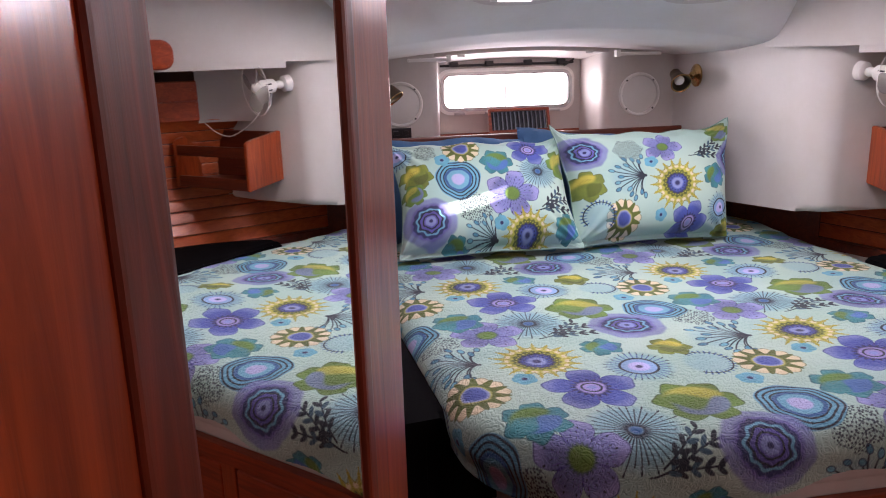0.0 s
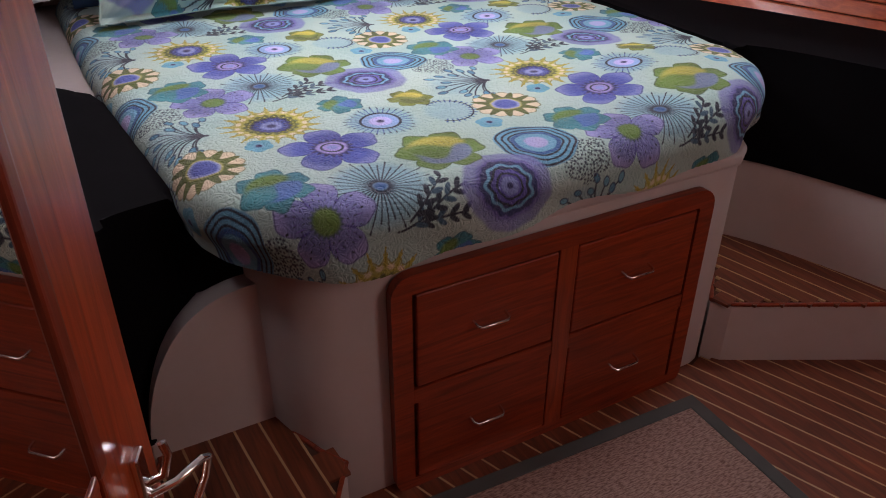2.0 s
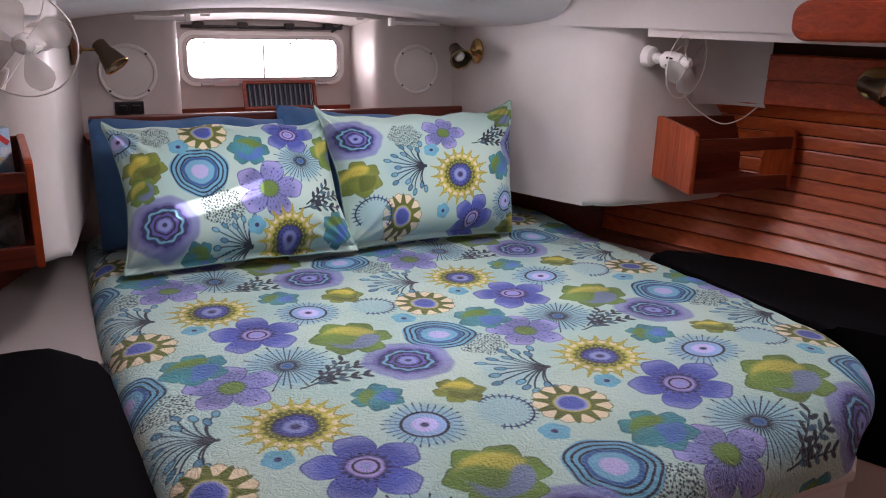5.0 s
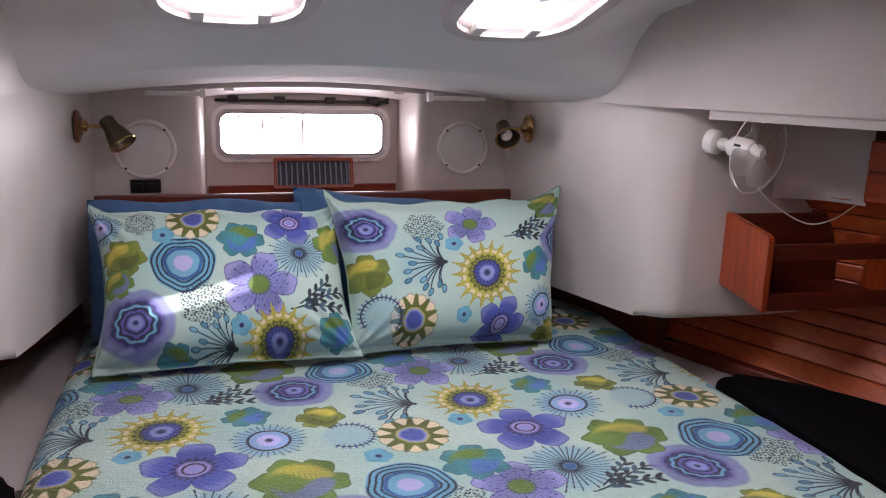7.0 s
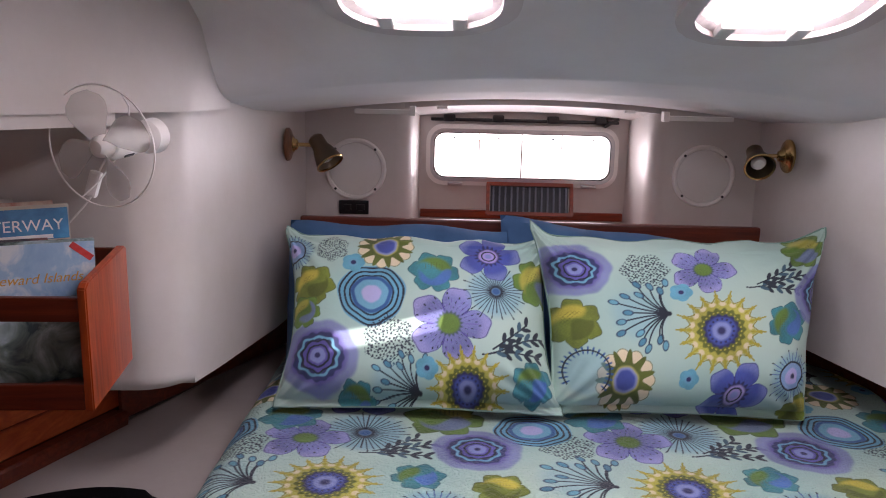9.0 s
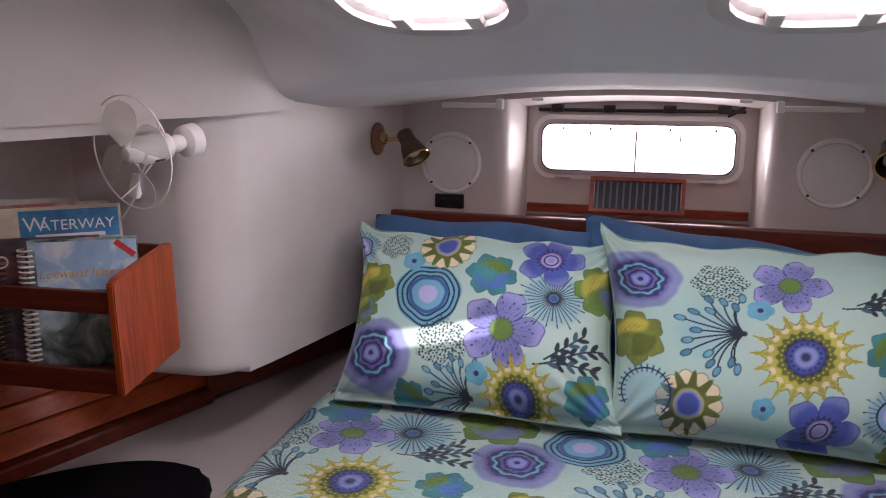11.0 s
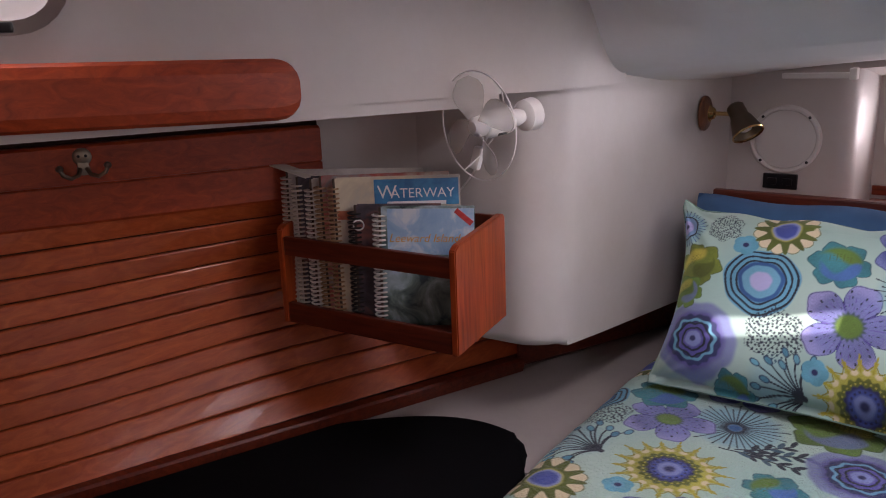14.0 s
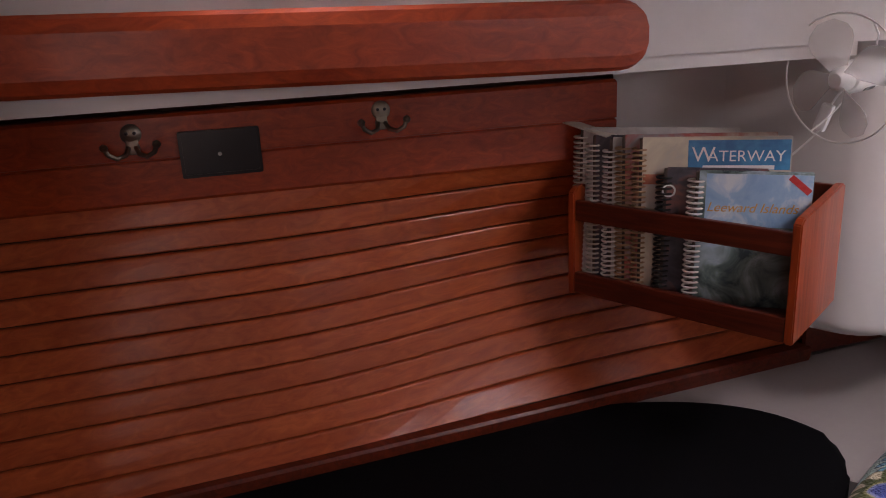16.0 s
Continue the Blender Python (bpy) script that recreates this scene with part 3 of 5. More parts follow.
def fabric(px, py, motifs, tiled):
    """Colours of the print at fabric places px, py."""
    col = np.empty((len(px), 3))
    mottle = 0.5 + 0.25 * np.sin(9 * px + 3 * np.sin(7 * py)) + 0.25 * np.sin(11 * py + 2 * np.sin(8 * px + 1))
    col[:] = np.array(MINT) * (0.93 + 0.12 * mottle[:, None]) + np.array((0.05, 0.0, -0.02)) * (mottle[:, None] - 0.5)
    for n, (kind, x, y, size, turn) in enumerate(motifs):
        for i in (range(-2, 4) if tiled else (0,)):
            for j in (range(-2, 4) if tiled else (0,)):
                motif(col, px, py, kind, x + i * REPEAT_A[0] + j * REPEAT_B[0], y + i * REPEAT_A[1] + j * REPEAT_B[1], size, radians(turn), 1.3 * n + 0.7 * i + 0.4 * j)
    return col


def printed_mesh(name, co, quads, colours, mat, parent=None, label=""):
    """A cloth mesh whose printed colours lie on its points."""
    me = bpy.data.meshes.new(name)
    me.vertices.add(len(co))
    me.vertices.foreach_set("co", co.astype(np.float32).ravel())
    me.loops.add(4 * len(quads))
    me.loops.foreach_set("vertex_index", quads.astype(np.int32).ravel())
    me.polygons.add(len(quads))
    me.polygons.foreach_set("loop_start", np.arange(0, 4 * len(quads), 4, dtype=np.int32))
    me.polygons.foreach_set("use_smooth", np.ones(len(quads), dtype=bool))
    me.update(calc_edges=True)
    att = me.attributes.new("print", "FLOAT_COLOR", "POINT")
    rgba = np.ones((len(co), 4), dtype=np.float32)
    rgba[:, :3] = colours
    att.data.foreach_set("color", rgba.ravel())
    me.materials.append(mat)
    ob = new(name, me)
    if parent is not None:
        ob.parent = parent
    if label:
        ob["label"] = label
    return ob


def print_material(name, quilted):
    m = material(name, MINT, 0.85)
    a = m.node_tree.nodes.new("ShaderNodeAttribute")
    a.attribute_name = "print"
    v = coords(m, (1, 1, 1))
    worn = noise_node(m, v, 60, 3)
    c = mix(m, 0.02, a.outputs["Color"], mix(m, worn, (0.30, 0.42, 0.44), (0.85, 0.9, 0.86)))
    to(m, c, "Base Color")
    m.node_tree.nodes["Principled BSDF"].inputs["Sheen Weight"].default_value = 0.1
    stitch = noise_node(m, v, 34, 2, 0.5, 2.0)
    weave = noise_node(m, v, 260, 2)
    if not quilted:
        crumple = noise_node(m, v, 14, 3, 0.5, 0.6)
        bump(m, mix(m, 0.06, crumple, weave), 0.35, 0.010)
        return m
    ridge = ramp(m, stitch, [(0.40, (1.0,) * 3), (0.48, (0.1,) * 3), (0.52, (0.1,) * 3), (0.60, (1.0,) * 3)])
    bump(m, mix(m, 0.25, ridge, weave), 0.8, 0.006)
    return m


PRINTED = print_material("flowered_quilting", True)
PILLOW_COTTON = print_material("flowered_cotton", False)
HEM = cloth("mint_hem", (0.20, 0.36, 0.30))


def build_quilt():
    step = 0.0022
    xl, xr, yf, yh, r = -0.290, 1.500, 0.866, 2.90, 0.075
    gx = np.arange(xl - 0.20, xr + 0.20, step)
    gy = np.arange(yf - 0.22, yh, step)
    px, py = np.meshgrid(gx, gy)
    cx, cy = (xl + xr) / 2, (yf + yh + 0.4) / 2
    hx, hy = (xr - xl) / 2 - r, (yh + 0.4 - yf) / 2 - r
    qx, qy = px - cx, py - cy
    corner = np.where(qy > 0, 0.02, np.where(qx > 0, 0.32, 0.14))
    bow = (px - 0.35) ** 2 * np.where(px < 0.35, 0.22, 0.085) * (qy < 0)             # the foot is slightly bowed
    taper = 0.075 * smooth_step(2.2, 0.9, py) * (qx < 0)                              # and the port side runs in towards it
    ax, ay = np.abs(qx) + taper - hx + corner, np.abs(qy) + bow - hy + corner
    ox, oy = np.maximum(ax, 0), np.maximum(ay, 0)
    length = np.hypot(ox, oy)
    dist = np.where((ax > 0) | (ay > 0), length, np.maximum(ax, ay)) - corner
    gyv, gxv = np.gradient(dist, step, step)
    norm = np.hypot(gxv, gyv) + 1e-9
    gxv, gyv = gxv / norm, gyv / norm
    s = np.maximum(dist, 0)
    turn = np.minimum(s / r, math.pi / 2)
    down = np.maximum(s - r * math.pi / 2, 0)
    flap = 0.012 * np.sin(17 * px + 9 * py) * np.minimum(down / 0.05, 1) - 0.10 * down
    reach = r * np.sin(turn) - s + flap
    x, y = px + gxv * reach, py + gyv * reach
    puff = 0.006 * np.sin(5.1 * px + 1.3 * np.sin(4 * py)) * np.sin(4.3 * py + np.sin(5 * px)) + 0.003 * np.sin(13 * px + 4 * np.sin(9 * py)) * np.sin(15 * py)
    lift = 0.03 * np.exp(-((px - 1.2) / 0.25) ** 2 - ((py - 1.1) / 0.35) ** 2)
    z = 0.897 - r * (1 - np.cos(turn)) - down + puff + lift
    hang = 0.012 * np.sin(6 * px + 1) + 0.020 * smooth_step(0.6, 0.0, px) - 0.012 * smooth_step(0.9, 1.3, px)
    keep = s < 0.185 + hang
    n_y, n_x = px.shape
    idx = np.arange(n_y * n_x).reshape(n_y, n_x)
    cell = keep[:-1, :-1] & keep[1:, :-1] & keep[:-1, 1:] & keep[1:, 1:]
    quads = np.stack([idx[:-1, :-1][cell], idx[:-1, 1:][cell], idx[1:, 1:][cell], idx[1:, :-1][cell]], axis=1)
    limit = 0.170 + hang
    main = (s[:-1, :-1] < limit[:-1, :-1])[cell]
    used = np.unique(quads)
    remap = np.full(n_y * n_x, -1)
    remap[used] = np.arange(len(used))
    co = np.stack([x.ravel()[used], y.ravel()[used], z.ravel()[used]], axis=1)
    colours = fabric(px.ravel()[used], py.ravel()[used], PRINT, True)
    quilt = printed_mesh("quilt", co, remap[quads[main]], colours, PRINTED)
    edge = np.unique(remap[quads[~main]])
    slot = np.full(len(co), -1)
    slot[edge] = np.arange(len(edge))
    printed_mesh("hem", co[edge], slot[remap[quads[~main]]], colours[edge], PRINTED, quilt, "sewn hem at the quilt's edge")
    return quilt


tagged(build_quilt(), "mint cotton quilt printed with blue, purple and yellow flowers", "quilt")


def build_pillow(corners, motifs, label, thick, sag, nip):
    """A stuffed sham between four corners: top-left, top-right, bottom-left, bottom-right; nip draws its sides in."""
    tl, tr, bl, br = (np.array(c) for c in corners)
    w, h = np.linalg.norm((tr + br) / 2 - (tl + bl) / 2), np.linalg.norm((tl + tr) / 2 - (bl + br) / 2)
    nu, nv = int(w / 0.0020), int(h / 0.0020)
    u, v = np.meshgrid(np.linspace(0, 1, nu), np.linspace(0, 1, nv))
    normal = np.cross(tr - tl, tl - bl)
    normal = normal / np.linalg.norm(normal)
    if normal[1] > 0:
        normal = -normal
    across = (tr - tl) / np.linalg.norm(tr - tl)
    flat = (tl[None, None] * ((1 - u) * v)[..., None] + tr * (u * v)[..., None] + bl * ((1 - u) * (1 - v))[..., None] + br * (u * (1 - v))[..., None])
    side = nip * np.sin(math.pi * np.clip(v * 1.1 - 0.04, 0, 1)) ** 0.8 * (1 - 2 * u) * np.abs(1 - 2 * u)
    flat = flat + across * side[..., None]
    edge = np.minimum(np.minimum(u, 1 - u) * w, np.minimum(v, 1 - v) * h)
    in_x, in_y = np.clip((np.minimum(u, 1 - u) * w - 0.004) / 0.17, 0, 1), np.clip((np.minimum(v, 1 - v) * h - np.where(v < 0.5, 0.020, 0.004)) / 0.15, 0, 1)
    fill = np.sqrt((1 - (1 - in_x) ** 2.4) * (1 - (1 - in_y) ** 2.2))
    crease = 0.004 * np.sin(22 * u * w + 9 * v) * (1 - fill) + 0.007 * np.sin(9 * u + 4 * v) * fill
    for cu, cv, lobes in ((0, 1, 11), (1, 1, 13), (0, 0, 9), (1, 0, 12)):
        dx, dy = (u - cu) * w, (v - cv) * h
        crease = crease + 0.0045 * np.sin(lobes * 2 * np.arctan2(np.abs(dy) + 0.01, np.abs(dx) + 0.01)) * np.exp(-((np.hypot(dx, dy) - 0.11) / 0.07) ** 2)
    wave = 0.007 * np.sin(14 * u * w + 3) * np.exp(-edge / 0.05) + 0.006 * np.sin(31 * v * h) * np.exp(-edge / 0.04) + 0.004 * np.sin(47 * u * w + 5 * np.sin(9 * u)) * np.exp(-edge / 0.02)
    pull = sag * (1 - np.exp(-u / 0.07)) * (1 - np.exp(-(1 - u) / 0.09)) * smooth_step(0.45, 1.0, v) - 0.010 * np.sin(math.pi * u) * (v < 0.5) * (1 - 2 * v)
    base = flat.copy()
    base[..., 2] -= pull + 0.005 * np.sin(24 * u) * (v > 0.9)
    front = base + normal * (thick * fill + crease + wave)[..., None]
    back = base - normal * (0.35 * thick * fill - wave + 0.004)[..., None]
    idx = np.arange(nu * nv).reshape(nv, nu)
    q = np.stack([idx[:-1, :-1], idx[:-1, 1:], idx[1:, 1:], idx[1:, :-1]], axis=-1).reshape(-1, 4)
    colours = fabric((u * w + side).ravel(), (v * h).ravel(), motifs, False)
    co = np.concatenate([front.reshape(-1, 3), back.reshape(-1, 3)])
    rim = np.concatenate([idx[0, :-1], idx[:-1, -1], idx[-1, :0:-1], idx[:0:-1, 0]])
    nxt = np.roll(rim, -1)
    off = nu * nv
    sides = np.stack([rim, rim + off, nxt + off, nxt], axis=1)
    ob = printed_mesh("pillow", co, np.concatenate([q, q[:, ::-1] + off, sides]), np.concatenate([colours, colours]), PILLOW_COTTON)
    loop = (front.reshape(-1, 3)[rim] + back.reshape(-1, 3)[rim]) / 2
    pts = [Vector(p) for p in loop[::6]]
    part("hem", tube(pts + pts[:1], 0.0024, 6), HEM, ob, "mint sewn hem", True)
    return tagged(ob, label, "pillow", "printed pillows on the bed")


LEFT_PRINT = [("ring", 0.247, 0.275, 0.088, 0), ("pring", 0.120, 0.110, 0.098, 0), ("yel", 0.095, 0.300, 0.062, 60), ("green", 0.078, 0.225, 0.045, 60), ("teal", 0.404, 0.345, 0.066, 0), ("lilac", 0.441, 0.197, 0.105, 0),
              ("dand", 0.559, 0.291, 0.082, 0), ("sprig", 0.600, 0.150, 0.088, 20), ("twig", 0.293, 0.154, 0.068, 0), ("umbel", 0.307, 0.045, 0.080, 165), ("sun", 0.485, 0.040, 0.105, 0),
              ("small", 0.198, 0.369, 0.032, 0), ("small", 0.386, 0.086, 0.030, 0), ("daisy", 0.544, 0.405, 0.085, 0), ("cream", 0.279, 0.425, 0.080, 0), ("teal", 0.644, 0.061, 0.055, 40),
              ("green", 0.672, 0.330, 0.072, 70), ("sdand", 0.036, 0.403, 0.060, 0), ("twig", 0.140, 0.415, 0.045, 0), ("teal", 0.210, 0.010, 0.05, 0)]
RIGHT_PRINT = [("pring", 0.082, 0.379, 0.088, 0), ("twig", 0.243, 0.385, 0.060, 0), ("lilac", 0.379, 0.390, 0.082, 0), ("sprig", 0.562, 0.355, 0.085, 15), ("umbel", 0.225, 0.250, 0.092, 180),
               ("sun", 0.425, 0.208, 0.115, 0), ("yel", 0.069, 0.224, 0.066, 40), ("cream", 0.188, 0.080, 0.085, 0), ("bead", 0.090, 0.098, 0.078, 100), ("daisy", 0.483, 0.051, 0.085, 0),
               ("small", 0.326, 0.313, 0.030, 0), ("small", 0.354, 0.085, 0.028, 0), ("teal", 0.596, 0.235, 0.058, 90), ("sdand", 0.621, 0.104, 0.066, 0), ("pring", 0.690, 0.321, 0.085, 0), ("green", 0.640, 0.455, 0.06, 0), ("yel", 0.68, 0.02, 0.05, 0)]
build_pillow([(-0.205, 2.60, 1.335), (0.515, 2.60, 1.325), (-0.19, 2.345, 0.918), (0.535, 2.345, 0.918)], LEFT_PRINT, "plump flowered pillow with a flanged edge, leaning on the headboard", 0.115, 0.026, 0.036)
build_pillow([(0.450, 2.545, 1.378), (1.25, 2.60, 1.368), (0.505, 2.36, 0.918), (1.14, 2.36, 0.918)], RIGHT_PRINT, "flowered pillow slumped with one corner pulled up, on the bed", 0.115, 0.048, 0.026)


def plain_pillow(name, corners, thick, label):
    tl, tr, bl, br = (Vector(c) for c in corners)
    n = (tr - tl).cross(tl - bl).normalized()
    b = bmesh.new()
    nu, nv = 40, 26
    rows = {}
    for sgn in (1, -1):
        for j in range(nv + 1):
            for i in range(nu + 1):
                u, v = i / nu, j / nv
                p = tl * ((1 - u) * v) + tr * (u * v) + bl * ((1 - u) * (1 - v)) + br * (u * (1 - v))
                f = (max(0.0, 1 - abs(2 * u - 1) ** 5) * max(0.0, 1 - abs(2 * v - 1) ** 4)) ** 0.5
                ripple = 0.003 * math.sin(30 * u + 4 * v) + 0.003 * math.sin(19 * v + 11 * u) + 0.004 * math.sin(62 * u + 9 * v * v) * v ** 4
                rows[sgn, i, j] = b.verts.new(p + n * sgn * (thick * f + 0.002) + n * ripple + Vector((0, 0, (0.006 * math.sin(11 * u + 1) - 0.012 * u * u) * v)))
        for j in range(nv):
            for i in range(nu):
                b.faces.new([rows[sgn, i + a, j + c] for a, c in ((0, 0), (1, 0), (1, 1), (0, 1))])
    bmesh.ops.remove_doubles(b, verts=b.verts, dist=0.0045)
    return tagged(finish(name, b, BLUE_CLOTH, None, "", True), label, "pillow", "plain pillows behind")


plain_pillow("pillow", [(-0.235, 2.78, 1.316), (0.41, 2.78, 1.318), (-0.235, 2.68, 0.90), (0.43, 2.68, 0.90)], 0.06, "plain blue pillow tucked behind the flowered pillow")
plain_pillow("pillow", [(0.385, 2.80, 1.345), (1.12, 2.80, 1.27), (0.43, 2.70, 0.90), (1.12, 2.70, 0.90)], 0.06, "plain blue pillow mostly hidden behind the flowered pillow")

mattress = prism([(-0.19, 1.2), (-0.12, 1.08), (0.04, 0.98), (1.1, 0.97), (1.33, 1.2), (1.33, 2.88), (-0.215, 2.88)], 0.735, 0.86, 0.03)
tagged(finish("mattress", mattress, cloth("mattress_ticking", (0.62, 0.55, 0.52))), "pale mattress under the quilt", "mattress")
headboard = thing("headboard", Matrix(), "dark mahogany headboard with a shelf behind it", "headboard")
part("board", box((1.42, 0.026, 0.52), (CX - 0.01, 2.900, 1.055), 0.006), MAHOGANY_DARK_AND_SHADE, headboard)
part("shelf", prism([(CX - 0.73, 2.914), (CX + 0.71, 2.914), (CX + 0.72, 3.055), (CX + 0.372, 3.055), (CX + 0.372, 3.355), (CX - 0.372, 3.355), (CX - 0.372, 3.055), (CX - 0.74, 3.055)], 1.215, 1.235), MAHOGANY_X, headboard)
structure("trim_window", box((0.742, 0.012, 0.030), (CX, 3.352, 1.262), 0.003), MAHOGANY_X, "dark timber trim under the stern window")

# ---- bed base, drawers, settees ----
bed_base = thing("bed_base", Matrix(), "cream moulded bed base with four mahogany drawers", "bed")
base_plan = [(0.04, 0.965), (1.19, 0.965), (1.225, 0.975), (1.245, 1.01), (1.60, 1.32), (1.30, 1.75), (1.30, 2.88), (-0.24, 2.88), (-0.24, 1.6), (-0.12, 1.36), (-0.105, 1.16), (-0.075, 1.06), (-0.03, 0.995)]
part("body", prism(base_plan, 0.0, 0.735, 0.012), GELCOAT, bed_base, "", True)
part("mattress_lip", prism([(-0.20, 1.26), (-0.17, 1.15), (-0.11, 1.06), (-0.02, 0.99), (0.10, 0.952), (1.20, 0.945), (1.26, 0.985), (1.34, 1.10), (1.34, 1.6), (-0.24, 1.6)], 0.70, 0.74, 0.015), GELCOAT, bed_base)
frame_m = Matrix.Translation((0.630, 0.958, 0.327)) @ Matrix.Rotation(radians(90), 4, "X")
surround = part("drawer_surround", ring_frame(0.965, 0.682, 0.055, 0.052, 0.026, m=frame_m, bev=0.006), MAHOGANY_X, bed_base, "dark mahogany drawer surround", False)
part("mullion", box((0.055, 0.024, 0.585), (0.632, 0.944, 0.327), 0.003), MAHOGANY_Z, bed_base)
part("rail", box((0.86, 0.022, 0.045), (0.630, 0.945, 0.312), 0.003), MAHOGANY_X, bed_base)
part("recess", box((0.88, 0.006, 0.60), (0.630, 0.9605, 0.327)), GROOVE, bed_base)
for x in (0.407, 0.860):
    for z in (0.474, 0.164):
        front = part("drawer", box((0.392, 0.020, 0.268), (x, 0.944, z), 0.006, 3), MAHOGANY_X, bed_base)
        z += 0.013
        h = tube([(x - 0.045, 0.934, z), (x - 0.043, 0.912, z - 0.004), (x - 0.036, 0.905, z - 0.006), (x + 0.036, 0.905, z - 0.006), (x + 0.043, 0.912, z - 0.004), (x + 0.045, 0.934, z)], 0.0042, 10)
        part("handle", h, STEEL, front, "polished steel bow handle", True)

def rounded(plan, times=2):
    """Cut the corners of a closed outline."""
    for _ in range(times):
        out = []
        for (ax, ay), (bx, by) in zip(plan, plan[1:] + plan[:1]):
            out += [(lerp(ax, bx, 0.25), lerp(ay, by, 0.25)), (lerp(ax, bx, 0.75), lerp(ay, by, 0.75))]
        plan = out
    return plan


for s, side in ((-1, "port"), (1, "starboard")):
    if s > 0:
        plan = [(1.0, 1.30), (1.0, 1.95), (1.01, 2.03), (1.07, 2.045), (1.19, 1.955), (1.31, 1.82), (1.42, 1.58), (1.62, 1.06), (1.92, 0.28), (2.1, -0.2), (1.55, -0.2), (1.33, 0.55), (1.235, 0.88), (1.16, 1.09), (1.09, 1.24), (1.02, 1.32)]
    else:
        plan = [(0.70, 1.45), (0.79, 2.02), (0.95, 2.06), (1.07, 2.035), (1.19, 1.955), (1.31, 1.82), (1.42, 1.58), (1.62, 1.06), (1.92, 0.28), (2.1, -0.2), (1.45, -0.2), (1.12, 0.50), (1.00, 0.80), (0.95, 0.98), (0.905, 1.13), (0.84, 1.165), (0.75, 1.18), (0.69, 1.19)]
    plan = rounded(plan)
    cushion = thing("settee_cushion", Matrix(), "thick black settee cushion filling the side of the cabin", "cushion", "black settee cushions")
    part("seat", prism([(X(s, d), y) for d, y in plan], (lambda x, y: along([(0.55, 0.58), (0.70, 0.52), (0.74, 0.30), (1.05, 0.25)], abs(x - CX))) if s < 0 else 0.52, 0.848 if s < 0 else 0.895, 0.03, 4), BLACK_CLOTH, cushion, "", True)
    if s < 0:
        # added black block filling the gap between bed and settee corner
        part("side_flap", box((0.16, 0.22, 0.145), (-0.175, 1.29, 0.675), 0.012), BLACK_CLOTH, cushion, "black block filling the gap beside the bed")
    shrink = lambda d, y: (lerp(d, 1.4, 0.05), lerp(y, 1.0, 0.03))
    structure("wall_settee_" + side, prism([(X(s, d), y) for d, y in (shrink(*p) for p in plan)], -0.02, 0.27 if s < 0 else 0.60), GELCOAT, "cream moulded settee front", True)
    # pale ledge at the head end, beside the bed
    ledge = [(0.70, 1.95), (1.20, 1.80), (STRIP(1.7) - 0.004, 1.70), (STRIP(2.4) - 0.004, 2.4), (STRIP(3.06) - 0.004, 3.06), (0.70, 3.06)]
    structure("ledge_" + side, prism([(X(s, d), y) for d, y in ledge], 0.70, 0.836), VINYL, "pale vinyl ledge beside the bed")
    part("side_panel", box((0.012, 0.72, 0.10), (X(s, 0.742 if s < 0 else 0.83), 2.45, 0.785)), VINYL, bed_base)
ARCH = [0.57 + 0.308 * math.sin(math.pi / 2 * k / 18) for k in range(19)]      # half widths across the arched corner
corner_plan = [(CX - d, 1.125) for d in ARCH] + [(CX - d, 1.40) for d in reversed(ARCH)]
structure("wall_settee_corner", prism(corner_plan, -0.02, lambda x, y: 0.20 + 0.425 * max(0.0, 1 - ((CX - x - 0.57) / 0.309) ** 2.6) ** 0.5), GELCOAT, "cream moulded corner between settee and bed base", True)

